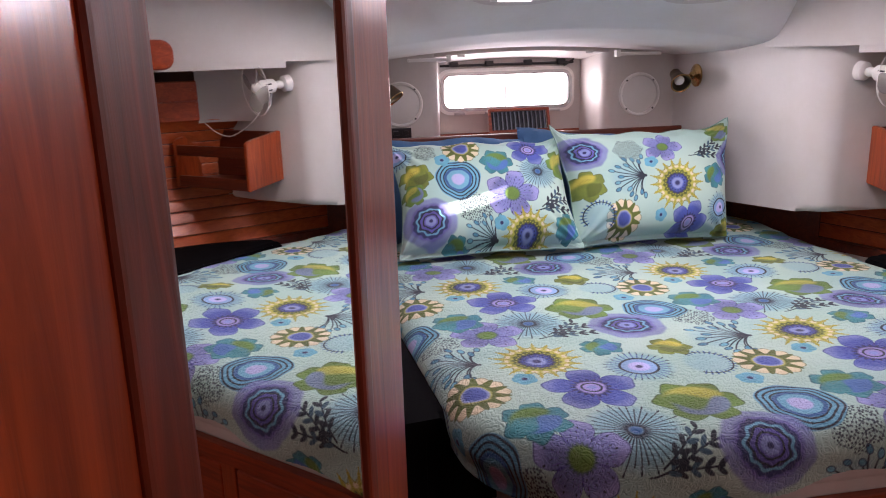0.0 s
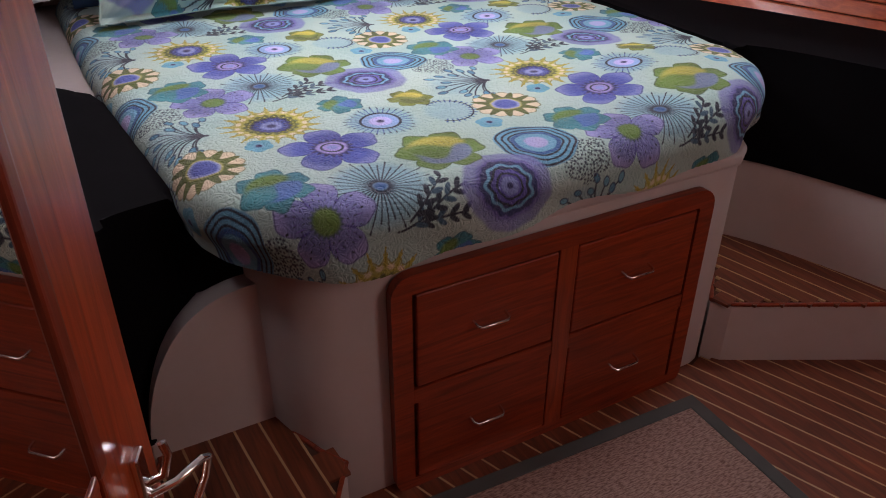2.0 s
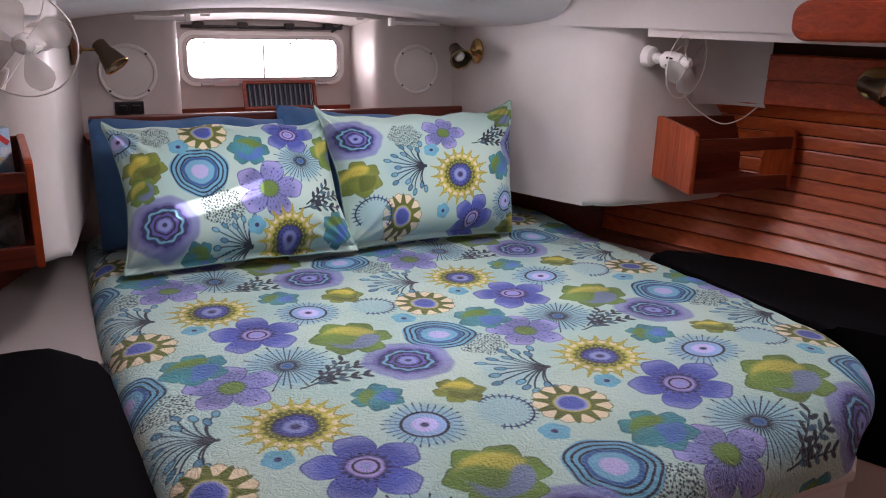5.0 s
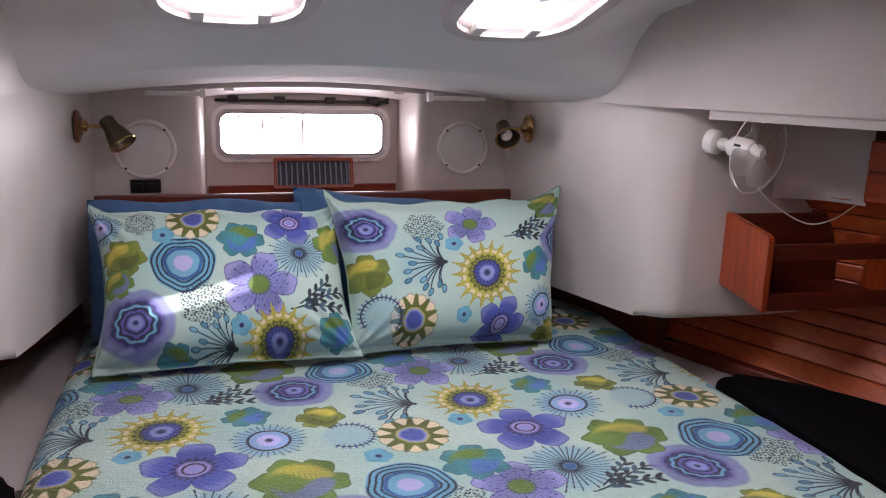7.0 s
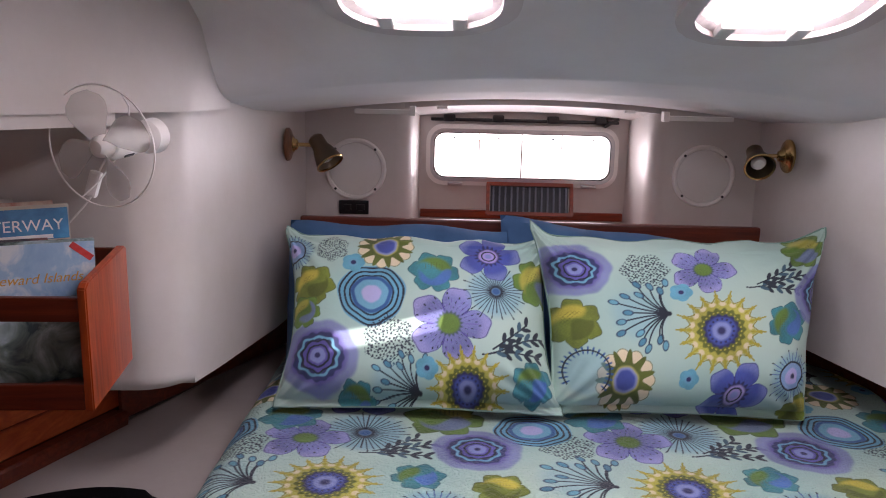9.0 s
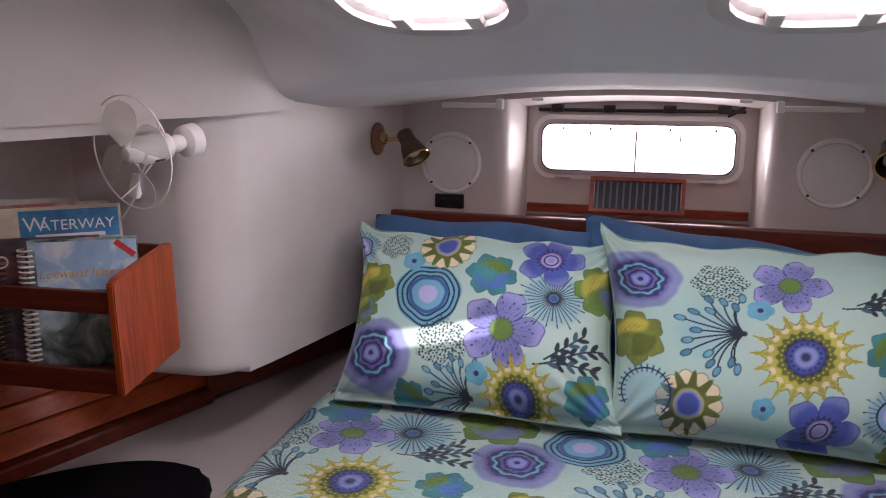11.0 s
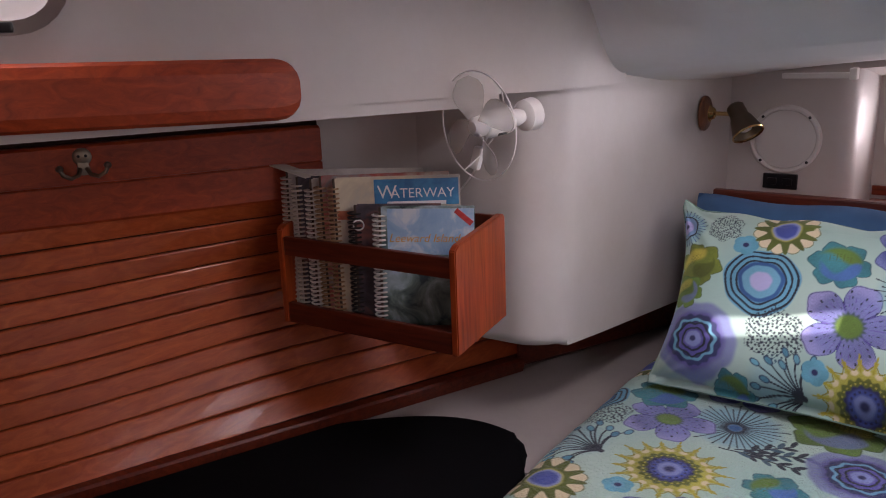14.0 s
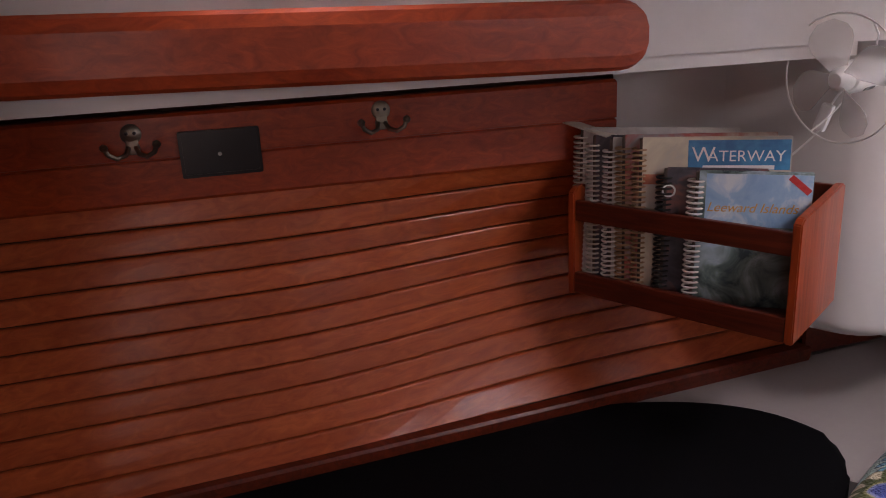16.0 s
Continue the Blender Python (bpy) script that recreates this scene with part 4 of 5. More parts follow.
# ---- hull linings: slats, trim, hook boards, beams ----
HULL = [("port", -1), ("starboard", 1)]
for side, s in HULL:
    wall = bpy.data.objects["wall_hull_" + side]
    n = 11
    y0, y1 = 0.0, 2.72
    for k in range(n):
        za, zb = 0.872 + 0.0499 * k, 0.872 + 0.0499 * (k + 1) - 0.0026
        b = bmesh.new()
        ring = []
        for y in (y0, 0.7, 1.15, 1.25, 1.35, 1.45, 1.55, 1.65, 1.75, 1.85, 1.95, 2.2, y1):
            pts = []
            for z, back in ((za, 0.009), (za + 0.0012, 0.0015), (za + 0.004, 0.0), (zb - 0.004, 0.0), (zb - 0.0012, 0.0015), (zb, 0.009)):
                f = (z - 0.86) / 0.56
                pts.append(b.verts.new((X(s, lerp(STRIP(y), BOARD(y), f) + back + belly(y, f) - 0.004), y, z)))
            ring.append(pts)
        for p, q in zip(ring, ring[1:]):
            for i in range(5):
                b.faces.new((p[i], p[i + 1], q[i + 1], q[i]))
        b.faces.new(ring[0])
        b.faces.new(ring[-1][::-1])
        o = part("slat", b, SLAT, wall)
    # trim at the foot of the lining
    trim = bmesh.new()
    for ya, yb in ((0.0, 2.39),):
        rows = []
        for y in (ya, lerp(ya, yb, 0.5), yb):
            d = STRIP(y)
            rows.append([(X(s, d + 0.012), y, 0.876), (X(s, d - 0.020), y, 0.876), (X(s, d - 0.026), y, 0.870), (X(s, d - 0.026), y, 0.852), (X(s, d - 0.022), y, 0.834), (X(s, d + 0.012), y, 0.834)])
        trim = sheet(rows, 0, trim)
    structure("trim_foot_" + side, trim, MAHOGANY_DARK_AND_SHADE, "dark timber trim along the foot of the slats")
    rows = []
    for y in (2.395, 2.7, 3.05):
        d = lerp(1.09, 0.80, (y - 2.395) / 0.66)
        rows.append([(X(s, d + 0.02), y, 1.0), (X(s, d), y, 0.99), (X(s, d), y, 0.85), (X(s, d + 0.02), y, 0.836)])
    structure("trim_aft_" + side, sheet(rows, 0.012), MAHOGANY_DARK_AND_SHADE, "dark timber coaming under the locker")
    # hook board
    rows = []
    for y in (0.0, 1.0, 1.905):
        d = BOARD(y)
        rows.append([(X(s, d + 0.03), y, 1.415), (X(s, d - 0.006), y, 1.415), (X(s, d - 0.012), y, 1.421), (X(s, d - 0.012), y, 1.497), (X(s, d - 0.007), y, 1.499), (X(s, d - 0.007), y, 1.501), (X(s, d - 0.012), y, 1.503), (X(s, d - 0.012), y, 1.578), (X(s, d - 0.006), y, 1.584), (X(s, d + 0.03), y, 1.584)])
    b = sheet(rows)
    b.verts.ensure_lookup_table()
    b.faces.new([b.verts[i] for i in range(20, 30)])
    structure("trim_board_" + side, b, MAHOGANY_Y, "dark mahogany board above the slats")
    cove = [(1.342, 1.907), (1.337, 1.935), (1.326, 1.965), (1.308, 1.995), (1.284, 2.022), (1.254, 2.044), (1.218, 2.059), (1.170, 2.068)]
    rows = [[(X(s, d), y, z) for z in (1.405, 1.52, 1.64)] for d, y in cove]
    structure("wall_return_" + side, sheet(rows), GELCOAT, "pale moulded cove beside the locker", True)
    # beam at the foot of the cabin trunk
    along_beam = [(1.075, 1.60), (1.485, 0.80), (1.79, 0.19), (1.93, -0.10)]
    b = bmesh.new()
    secs = []
    prof = [(0.0, 1.638), (-0.026, 1.636), (-0.034, 1.642), (-0.038, 1.66), (-0.038, 1.72), (-0.034, 1.738), (-0.026, 1.744), (0.0, 1.744)]
    dirv = Vector((1.485 - 1.063, 0.80 - 1.625)).normalized()
    ends = [(1.075 + o * dirv.x, 1.60 + o * dirv.y, k) for o, k in ((0.0, 0.42), (0.003, 0.60), (0.008, 0.74), (0.016, 0.86), (0.027, 0.95), (0.042, 1.0))] + [(d, y, 1.0) for d, y in along_beam[1:]]
    for d, y, k in ends:
        rise = 0.02 * (1.60 - y) / 0.82
        secs.append([b.verts.new((X(s, d + o - 0.004), y + o * 0.5, 1.690 + rise + (z - 1.690) * k)) for o, z in prof])
    for p, q in zip(secs, secs[1:]):
        for i in range(len(prof)):
            b.faces.new((p[i], p[(i + 1) % len(prof)], q[(i + 1) % len(prof)], q[i]))
    b.faces.new(secs[0])
    beam = finish("beam", b, MAHOGANY_Y, None, "", False)
    beam.name = "trim_beam_" + side
    tagged(beam, "varnished mahogany beam along the cabin side", "trim", "", "structure")


def on_board(s, y, z, out=0.013):
    """A pose on a hook board: x along it, y out of the wall into the cabin, z up."""
    slope = math.atan(0.5)
    inward = Vector((-s * math.cos(slope), -math.sin(slope), 0))
    right = inward.cross(Vector((0, 0, 1)))
    m = Matrix((right, inward, Vector((0, 0, 1)))).transposed().to_4x4()
    m.translation = Vector((X(s, BOARD(y)), y, z)) + inward * out
    return m


def coat_hook(m):
    hook = thing("coat_hook", m, "worn brass double coat hook screwed to the mahogany board", "hook", "coat hooks")
    plate = bmesh.new()
    for z, r in ((0.024, 0.019), (-0.002, 0.013)):
        plate = lathe([(0, 0.006), (r * 0.7, 0.0055), (r, 0.002), (r, 0.0)], 20, plate, Matrix.Translation((0, 0, z)) @ Matrix.Rotation(radians(-90), 4, "X"))
    part("plate", box((0.022, 0.005, 0.04), (0, 0.003, 0.006), 0.002, bm=plate), HOOK, hook, "", True)
    for sgn in (-1, 1):
        part("prong", tube([(sgn * 0.006, 0.004, 0.0), (sgn * 0.012, 0.016, -0.012), (sgn * 0.026, 0.026, -0.016), (sgn * 0.040, 0.030, -0.008), (sgn * 0.045, 0.031, 0.004)], 0.0045, 8), HOOK, hook, "", True)
        part("knob", lathe([(0, 0.008), (0.006, 0.005), (0.008, 0), (0.006, -0.005), (0, -0.008)], 14, None, Matrix.Translation((sgn * 0.0455, 0.031, 0.006))), HOOK, hook, "", True)
        part("screw", lathe([(0, 0.002), (0.003, 0.0015), (0.0035, 0)], 10, None, Matrix.Translation((sgn * 0.007, 0.0062, 0.026)) @ Matrix.Rotation(radians(-90), 4, "X")), BLACK_PLASTIC, hook)
    return hook


BRASS_OLD = material("tarnished_brass", (0.20, 0.165, 0.12), 0.40, 1.0)
HOOK = material("worn_nickel", (0.30, 0.255, 0.20), 0.36, 1.0)
coat_hook(on_board(-1, 1.447, 1.535))
coat_hook(on_board(-1, 1.025, 1.528))
coat_hook(on_board(1, 1.30, 1.54))

panel = thing("switch_panel", on_board(-1, 1.165, 1.505), "glossy black switch panel with one small white lamp", "panel")
part("plate", box((0.150, 0.010, 0.088), (0, 0.005, 0), 0.003), BLACK_PLASTIC, panel)
part("rim", ring_frame(0.150, 0.088, 0.004, 0.006, 0.0025, m=Matrix.Translation((0, 0.0095, 0)) @ Matrix.Rotation(radians(-90), 4, "X")), BLACK_PLASTIC, panel)
part("lamp", lathe([(0, 0.003), (0.0035, 0.002), (0.004, 0)], 14, None, Matrix.Translation((0.002, 0.0125, -0.002)) @ Matrix.Rotation(radians(-90), 4, "X")), WHITE_PLASTIC, panel, "small white pilot lamp")

# ---- book boxes on the lockers ----
PAPER = painted("paper_edges", (0.74, 0.70, 0.62), 0.8, 0.06, 0.1)


def book_box(s):
    turn = Matrix.Rotation(radians(-5 * s), 4, "Z")
    m = Matrix.Translation((X(s, 0.863), 1.795, 1.138) if s < 0 else (X(s, 1.008), 1.862, 1.138)) @ turn @ Matrix.Translation((s * (0.24 if s < 0 else 0.21), 0, 0))
    shelf = thing("book_box", m, "mahogany book box hung on the locker, " + ("packed with spiral-bound guides" if s < 0 else "empty, with shade coloured into its inside"), "bookshelf", "book boxes")
    w, d, h = (0.48 if s < 0 else 0.42), 0.212, (0.260 if s < 0 else 0.232)
    inner = -s
    # the inboard end panel has a sloping front edge
    for e, name in ((inner, "end_panel"), (-inner, "end_panel")):
        x = e * (w / 2 - 0.008)
        b = bmesh.new()
        prof = [(0.0, 0.0), (d, 0.022), (d, h - 0.004), (d - 0.012, h), (0.014, h - 0.026), (0.0, h - 0.036)]
        a = [b.verts.new((x - 0.008, y, z)) for y, z in prof]
        c = [b.verts.new((x + 0.008, y, z)) for y, z in prof]
        b.faces.new(a)
        b.faces.new(c[::-1])
        for i in range(len(prof)):
            b.faces.new((a[i], a[(i + 1) % len(prof)], c[(i + 1) % len(prof)], c[i]))
        bmesh.ops.recalc_face_normals(b, faces=b.faces)
        bmesh.ops.bevel(b, geom=b.edges[:], offset=0.0025, segments=2, affect="EDGES")
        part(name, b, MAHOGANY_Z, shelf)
    # inside and rails get a darker wood than the ends, for their shade
    part("bottom", box((w - 0.032, d - 0.012, 0.012), (0, d / 2 + 0.004, 0.02), 0.002), MAHOGANY_DARK_AND_SHADE, shelf)
    part("back", box((w - 0.032, 0.010, h - 0.03), (0, d - 0.008, h / 2 + 0.01), 0.001), MAHOGANY_DARK_AND_SHADE, shelf)
    part("lower_rail", box((w - 0.033, 0.014, 0.048), (0, 0.008, 0.026), 0.003), MAHOGANY_DARK_AND_SHADE, shelf)
    part("upper_rail", box((w - 0.033, 0.014, 0.044), (0, 0.010, h - 0.074), 0.003), MAHOGANY_DARK_AND_SHADE, shelf)
    return m


def cover_material(name, base, accents, scale=9.0):
    m = material(name, base, 0.35)
    v = coords(m, (1, 1, 1))
    c = ramp(m, noise_node(m, v, scale, 4, 0.6, 0.8), [(0.36, accents[0]), (0.5, base), (0.66, accents[1])])
    to(m, c, "Base Color")
    return m


WIRE = material("coil_wire", (0.78, 0.76, 0.72), 0.35)
WIRE_DARK = material("coil_dark", (0.03, 0.03, 0.03), 0.4)
TITLE_INK = material("title_white", (0.85, 0.86, 0.84), 0.6)
GOLD_INK = material("title_gold", (0.62, 0.30, 0.04), 0.6)


def lettering(text, size, m, mat, parent, name="title", shear=0.0):
    cu = bpy.data.curves.new("letters", "FONT")
    cu.body, cu.size, cu.extrude, cu.shear = text, size, 0.0002, shear
    cu.align_x = "CENTER"
    tmp = bpy.data.objects.new("tmp", cu)
    scene.collection.objects.link(tmp)
    me = bpy.data.meshes.new_from_object(tmp.evaluated_get(bpy.context.evaluated_depsgraph_get()))
    bpy.data.objects.remove(tmp)
    me.materials.clear()
    me.materials.append(mat)
    me.name = name
    ob = new(name, me)
    ob.parent = parent
    ob.matrix_local = m
    return ob


# dark colour for the shade on page edges behind the coils
COIL_SHADE = painted("coil_shade", (0.10, 0.075, 0.06), 0.8, 0.08, 0.1)
WIRE_BROWN = material("coil_brown", (0.42, 0.27, 0.15), 0.4)
WIRE_GREY = material("coil_grey", (0.60, 0.55, 0.48), 0.35)


def guide_book(m, w, h, t, cover, label, coil=WIRE, pitch=0.0105):
    """A coil-bound guide standing up: cover towards -y, coil at its outboard edge, local origin at the foot of the cover's middle."""
    book = thing("guide_book", m, label, "book", "spiral-bound guides in the box")
    part("pages", box((w - 0.034, t - 0.003, h - 0.004), (0.009, t / 2, h / 2), 0.001), PAPER, book)
    part("front_cover", box((w - 0.016, 0.0012, h), (0.008, -0.0004, h / 2)), cover, book)
    part("back_cover", box((w - 0.016, 0.0012, h), (0.008, t, h / 2)), cover, book)
    # shade behind the coil, built as a dark strip
    part("shade_strip", box((0.010, t - 0.001, h - 0.003), (-w / 2 + 0.015, t / 2, h / 2), 0.001), COIL_SHADE, book, "dark strip standing in for the shade behind the coil")
    b = bmesh.new()
    n = int((h - 0.02) / pitch)
    for k in range(n):
        z = 0.012 + k * pitch
        r = t / 2 + 0.004
        pts = [(-w / 2 + 0.012 + 0.016 * math.cos(a), t / 2 + r * math.sin(a), z + 0.001 * math.sin(a)) for a in (2 * math.pi * i / 10 for i in range(10))]
        b = tube(pts, 0.0023, 5, b, True)
    tagged(part("coil", b, coil, book, "wire coil binding", True), kind="stuff")
    return book


box_pose = book_box(-1)
book_box(1)
BLUE_COVER = cover_material("cover_blue", (0.62, 0.55, 0.42), ((0.75, 0.68, 0.5), (0.5, 0.5, 0.45)))
SCENE_COVER = cover_material("cover_island", (0.16, 0.24, 0.22), ((0.02, 0.05, 0.06), (0.40, 0.52, 0.60)), 14)
PLAIN_COVER = cover_material("cover_plain", (0.55, 0.53, 0.50), ((0.4, 0.38, 0.36), (0.66, 0.62, 0.56)))
DARK_COVER = cover_material("cover_dark", (0.07, 0.07, 0.09), ((0.02, 0.02, 0.03), (0.3, 0.12, 0.1)))
RED_COVER = cover_material("cover_red", (0.45, 0.10, 0.08), ((0.3, 0.3, 0.3), (0.6, 0.5, 0.4)))
# from the front of the box to its back: x of the coil, y, width, height, thickness
STACK = [(0.020, 0.020, 0.216, 0.262, 0.014, SCENE_COVER, WIRE), (-0.045, 0.020, 0.200, 0.262, 0.012, DARK_COVER, WIRE_DARK), (-0.095, 0.020, 0.290, 0.318, 0.018, BLUE_COVER, WIRE_BROWN),
         (-0.132, 0.022, 0.300, 0.322, 0.012, RED_COVER, WIRE_BROWN), (-0.166, 0.022, 0.310, 0.312, 0.016, PLAIN_COVER, WIRE), (-0.204, 0.022, 0.320, 0.316, 0.018, DARK_COVER, WIRE_GREY), (-0.242, 0.022, 0.325, 0.326, 0.018, PLAIN_COVER, WIRE_GREY)]
LABELS = ["spiral-bound island cruising guide with a sea photo", "dark spiral-bound guide wedged in the box", "spiral-bound waterway guide with a blue title band", "red-edged spiral-bound guide in the box",
          "thick grey spiral-bound chart book in the box", "worn white spiral-bound chart book in the box", "tallest spiral-bound chart book at the back of the box"]
books = []
for (x, y, w, h, t, cover, coil), label in zip(STACK, LABELS):
    m = box_pose @ Matrix.Translation((x, y, 0.027)) @ Matrix.Rotation(radians(28), 4, "Z") @ Matrix.Translation((w / 2, 0, 0)) @ Matrix.Rotation(radians(random.uniform(-1.5, 1.5)), 4, "Y") @ Matrix.Rotation(radians(-3), 4, "X")
    books.append(guide_book(m, w, h, t, cover, label, coil))
face = Matrix.Rotation(radians(90), 4, "X")
part("title_band", box((0.185, 0.0008, 0.058), (0.050, -0.0016, 0.284)), cover_material("band_blue", (0.03, 0.22, 0.45), ((0.02, 0.16, 0.36), (0.05, 0.30, 0.55)), 20), books[2], "blue title band")
lettering("W", 0.042, Matrix.Translation((-0.014, -0.0024, 0.271)) @ face, TITLE_INK, books[2], "initial")
lettering("ATERWAY", 0.030, Matrix.Translation((0.064, -0.0024, 0.272)) @ face, TITLE_INK, books[2])
part("red_rule", box((0.085, 0.0008, 0.020), (-0.085, -0.0016, 0.236)), cover_material("rule_red", (0.50, 0.16, 0.08), ((0.4, 0.1, 0.05), (0.6, 0.25, 0.15)), 20), books[2], "red rule on the cover")
part("title_bar", box((0.13, 0.0006, 0.008), (0.050, -0.0022, 0.260)), TITLE_INK, books[2])
part("sky_picture", box((0.186, 0.0008, 0.10), (0.014, -0.0016, 0.208)), cover_material("cover_sky", (0.30, 0.48, 0.66), ((0.62, 0.68, 0.72), (0.22, 0.40, 0.62)), 16), books[0], "blue sky and cloud picture")
lettering("Leeward Islands", 0.025, Matrix.Translation((0.004, -0.0024, 0.186)) @ face, GOLD_INK, books[0], "title", 0.3)
part("corner_flash", box((0.045, 0.0006, 0.012), (0.085, -0.0023, 0.240), rot=Matrix.Rotation(radians(40), 4, "Y")), cover_material("flash_red", (0.5, 0.03, 0.03), ((0.4, 0.02, 0.02), (0.6, 0.1, 0.1))), books[0], "red corner flash")
lettering("O", 0.036, Matrix.Translation((-0.080, -0.0018, 0.205)) @ face, TITLE_INK, books[1])
sheet_paper = thing("paper_sheet", box_pose @ Matrix.Translation((-0.225, 0.06, 0.352)) @ Matrix.Rotation(radians(12), 4, "Y"), "loose white sheet sticking out above the books", "paper")
part("leaf", box((0.11, 0.04, 0.0012), (0, 0, 0)), PAPER, sheet_paper)
part("fold", box((0.11, 0.003, 0.002), (0, -0.021, 0)), PAPER, sheet_paper)

# ---- stern window, vent, speakers ----
def upright(x, y, z):
    """A pose whose xy plane faces the cabin from the aft wall (x stays right, y is up, z comes forward)."""
    return Matrix.Translation((x, y, z)) @ Matrix.Rotation(radians(90), 4, "X")


FRAME_GREY = material("window_alloy", (0.55, 0.55, 0.56), 0.3, 0.8)
GLASS = material("clear_glass", (1, 1, 1), 0.02)
GLASS.node_tree.nodes["Principled BSDF"].inputs["Transmission Weight"].default_value = 1.0
GLASS.node_tree.nodes["Principled BSDF"].inputs["IOR"].default_value = 1.05
wx, wz, ww, wh = WIN
window = thing("window_1", upright(wx, WIN_Y, wz), "opening stern window in a rounded alloy frame", "window", "", "structure")
part("window_frame", ring_frame(ww + 0.035, wh + 0.035, 0.062, 0.022, 0.014, bev=0.004), WHITE_PLASTIC, window, "", True)
part("sash", ring_frame(ww + 0.004, wh + 0.004, 0.05, 0.013, 0.022, bev=0.003), FRAME_GREY, window, "grey alloy sash", True)
part("gasket", ring_frame(ww - 0.020, wh - 0.020, 0.042, 0.004, 0.020), BLACK_PLASTIC, window, "thin dark gasket", True)
for x, w, long in ((0.0, 0.005, 1.0), (-0.155, 0.004, 0.42), (0.145, 0.004, 0.36)):
    part("bar", box((w, (wh - 0.012) * long, 0.006), (x, (wh - 0.012) * (1 - long) / 2, -0.012)), FRAME_GREY, window)
for x in (-0.245, -0.085, 0.11, 0.255):
    part("rivet", lathe([(0, 0.004), (0.004, 0.003), (0.005, 0)], 10, None, Matrix.Translation((x, wh * 0.34, 0.007))), BLACK_PLASTIC, window)
pane = part("pane", box((ww - 0.01, wh - 0.01, 0.004), (0, 0, 0.004)), GLASS, window)
pane.visible_shadow = False
part("hinge_rail", box((ww + 0.015, 0.012, 0.016), (0.005, wh / 2 + 0.034, 0.010), 0.004), BLACK_PLASTIC, window, "black hinge rail")
for x in (-0.265, -0.09, 0.105, 0.275):
    part("hinge", box((0.042, 0.026, 0.028), (x, wh / 2 + 0.040, 0.020), 0.006), BLACK_PLASTIC, window, "black plastic hinge")
part("stay", box((0.060, 0.010, 0.012), (0.312, wh / 2 + 0.034, 0.03), 0.003, rot=Matrix.Rotation(radians(30), 4, "Z")), BLACK_PLASTIC, window, "black friction stay")
for x in (-0.24, -0.085, 0.095, 0.245):
    part("dog", box((0.055, 0.014, 0.022), (x, -wh / 2 - 0.012, 0.016), 0.005), FRAME_GREY, window, "grey alloy closing dog")

vent = thing("vent_grille", Matrix.Translation((0.505, 3.17, 1.289)) @ Matrix.Rotation(radians(-18), 4, "X"), "small mahogany-framed louvre leaning below the window", "vent")
part("backing", box((0.27, 0.006, 0.10), (0, 0.012, 0.055)), material("vent_dark", (0.015, 0.02, 0.035), 0.4), vent)
part("frame", ring_frame(0.30, 0.115, 0.006, 0.012, 0.016, m=Matrix.Translation((0, 0.010, 0.0575)) @ Matrix.Rotation(radians(90), 4, "X")), MAHOGANY_X, vent)
for k in range(13):
    part("slat", box((0.006, 0.006, 0.088), (-0.125 + 0.0208 * k, 0.0, 0.057), 0.001), material("vent_slat", (0.16, 0.18, 0.24), 0.35) if k == 0 else bpy.data.materials["vent_slat"], vent)

SPEAKER_WHITE = painted("speaker_white", (0.76, 0.75, 0.73), 0.5, 0.05, 0.3)
for x, z in ((-0.080, 1.448), (1.052, 1.452)):
    sp = thing("speaker", upright(x, AFT_Y, z), "round white speaker flush on the aft wall", "speaker", "aft wall speakers")
    part("rim", lathe([(0.101, 0), (0.101, 0.006), (0.096, 0.011), (0.088, 0.010), (0.086, 0.006), (0.086, 0)], 48), WHITE_PLASTIC, sp, "", True)
    part("mesh", lathe([(0, 0.010), (0.05, 0.009), (0.085, 0.005)], 48), SPEAKER_WHITE, sp, "pale speaker mesh", True)
    for a in (45, 135, 225, 315):
        part("screw", lathe([(0, 0.003), (0.004, 0.002), (0.0045, 0)], 10, None, Matrix.Translation((0.092 * math.cos(radians(a)), 0.092 * math.sin(radians(a)), 0.0105))), BLACK_PLASTIC, sp)
switch = thing("wall_switch", upright(-0.085, AFT_Y, 1.322), "small black double switch below the speaker", "switch")
part("plate", box((0.098, 0.046, 0.010), (0, 0, 0.005), 0.003), BLACK_PLASTIC, switch)
for x in (-0.022, 0.022):
    part("rocker", box((0.026, 0.020, 0.008), (x, 0, 0.011), 0.002), BLACK_PLASTIC, switch)

# light strips at the aft edge of the ceiling
for xa, xb in ((-0.06, 0.115), (0.875, 1.075)):
    strip = thing("strip_light", Matrix.Translation(((xa + xb) / 2, 2.90, 1.640)), "white plastic strip lamp, unlit, under the headliner", "lamp", "strip lamps")
    part("body", box((xb - xa, 0.030, 0.014), (0, 0, 0), 0.003), WHITE_PLASTIC, strip)
    end = (xb - xa) / 2 if xa < CX else -(xb - xa) / 2
    part("end_cap", box((0.018, 0.034, 0.030), (end, 0, 0.004), 0.003), WHITE_PLASTIC, strip)
for x in (0.20, 0.80):
    clip = thing("ceiling_clip", Matrix.Translation((x, 3.05, 1.652)), "tiny cream clip under the headliner edge", "clip", "headliner clips")
    part("tab", box((0.035, 0.014, 0.010), (0, 0, 0), 0.003), WHITE_PLASTIC, clip)
    part("screw", lathe([(0, -0.003), (0.004, -0.002), (0.004, 0)], 8, None, Matrix.Translation((0, 0, -0.004))), FRAME_GREY, clip)

# ---- reading lamps ----
BULB = material("frosted_bulb", (0.80, 0.80, 0.78), 0.4)


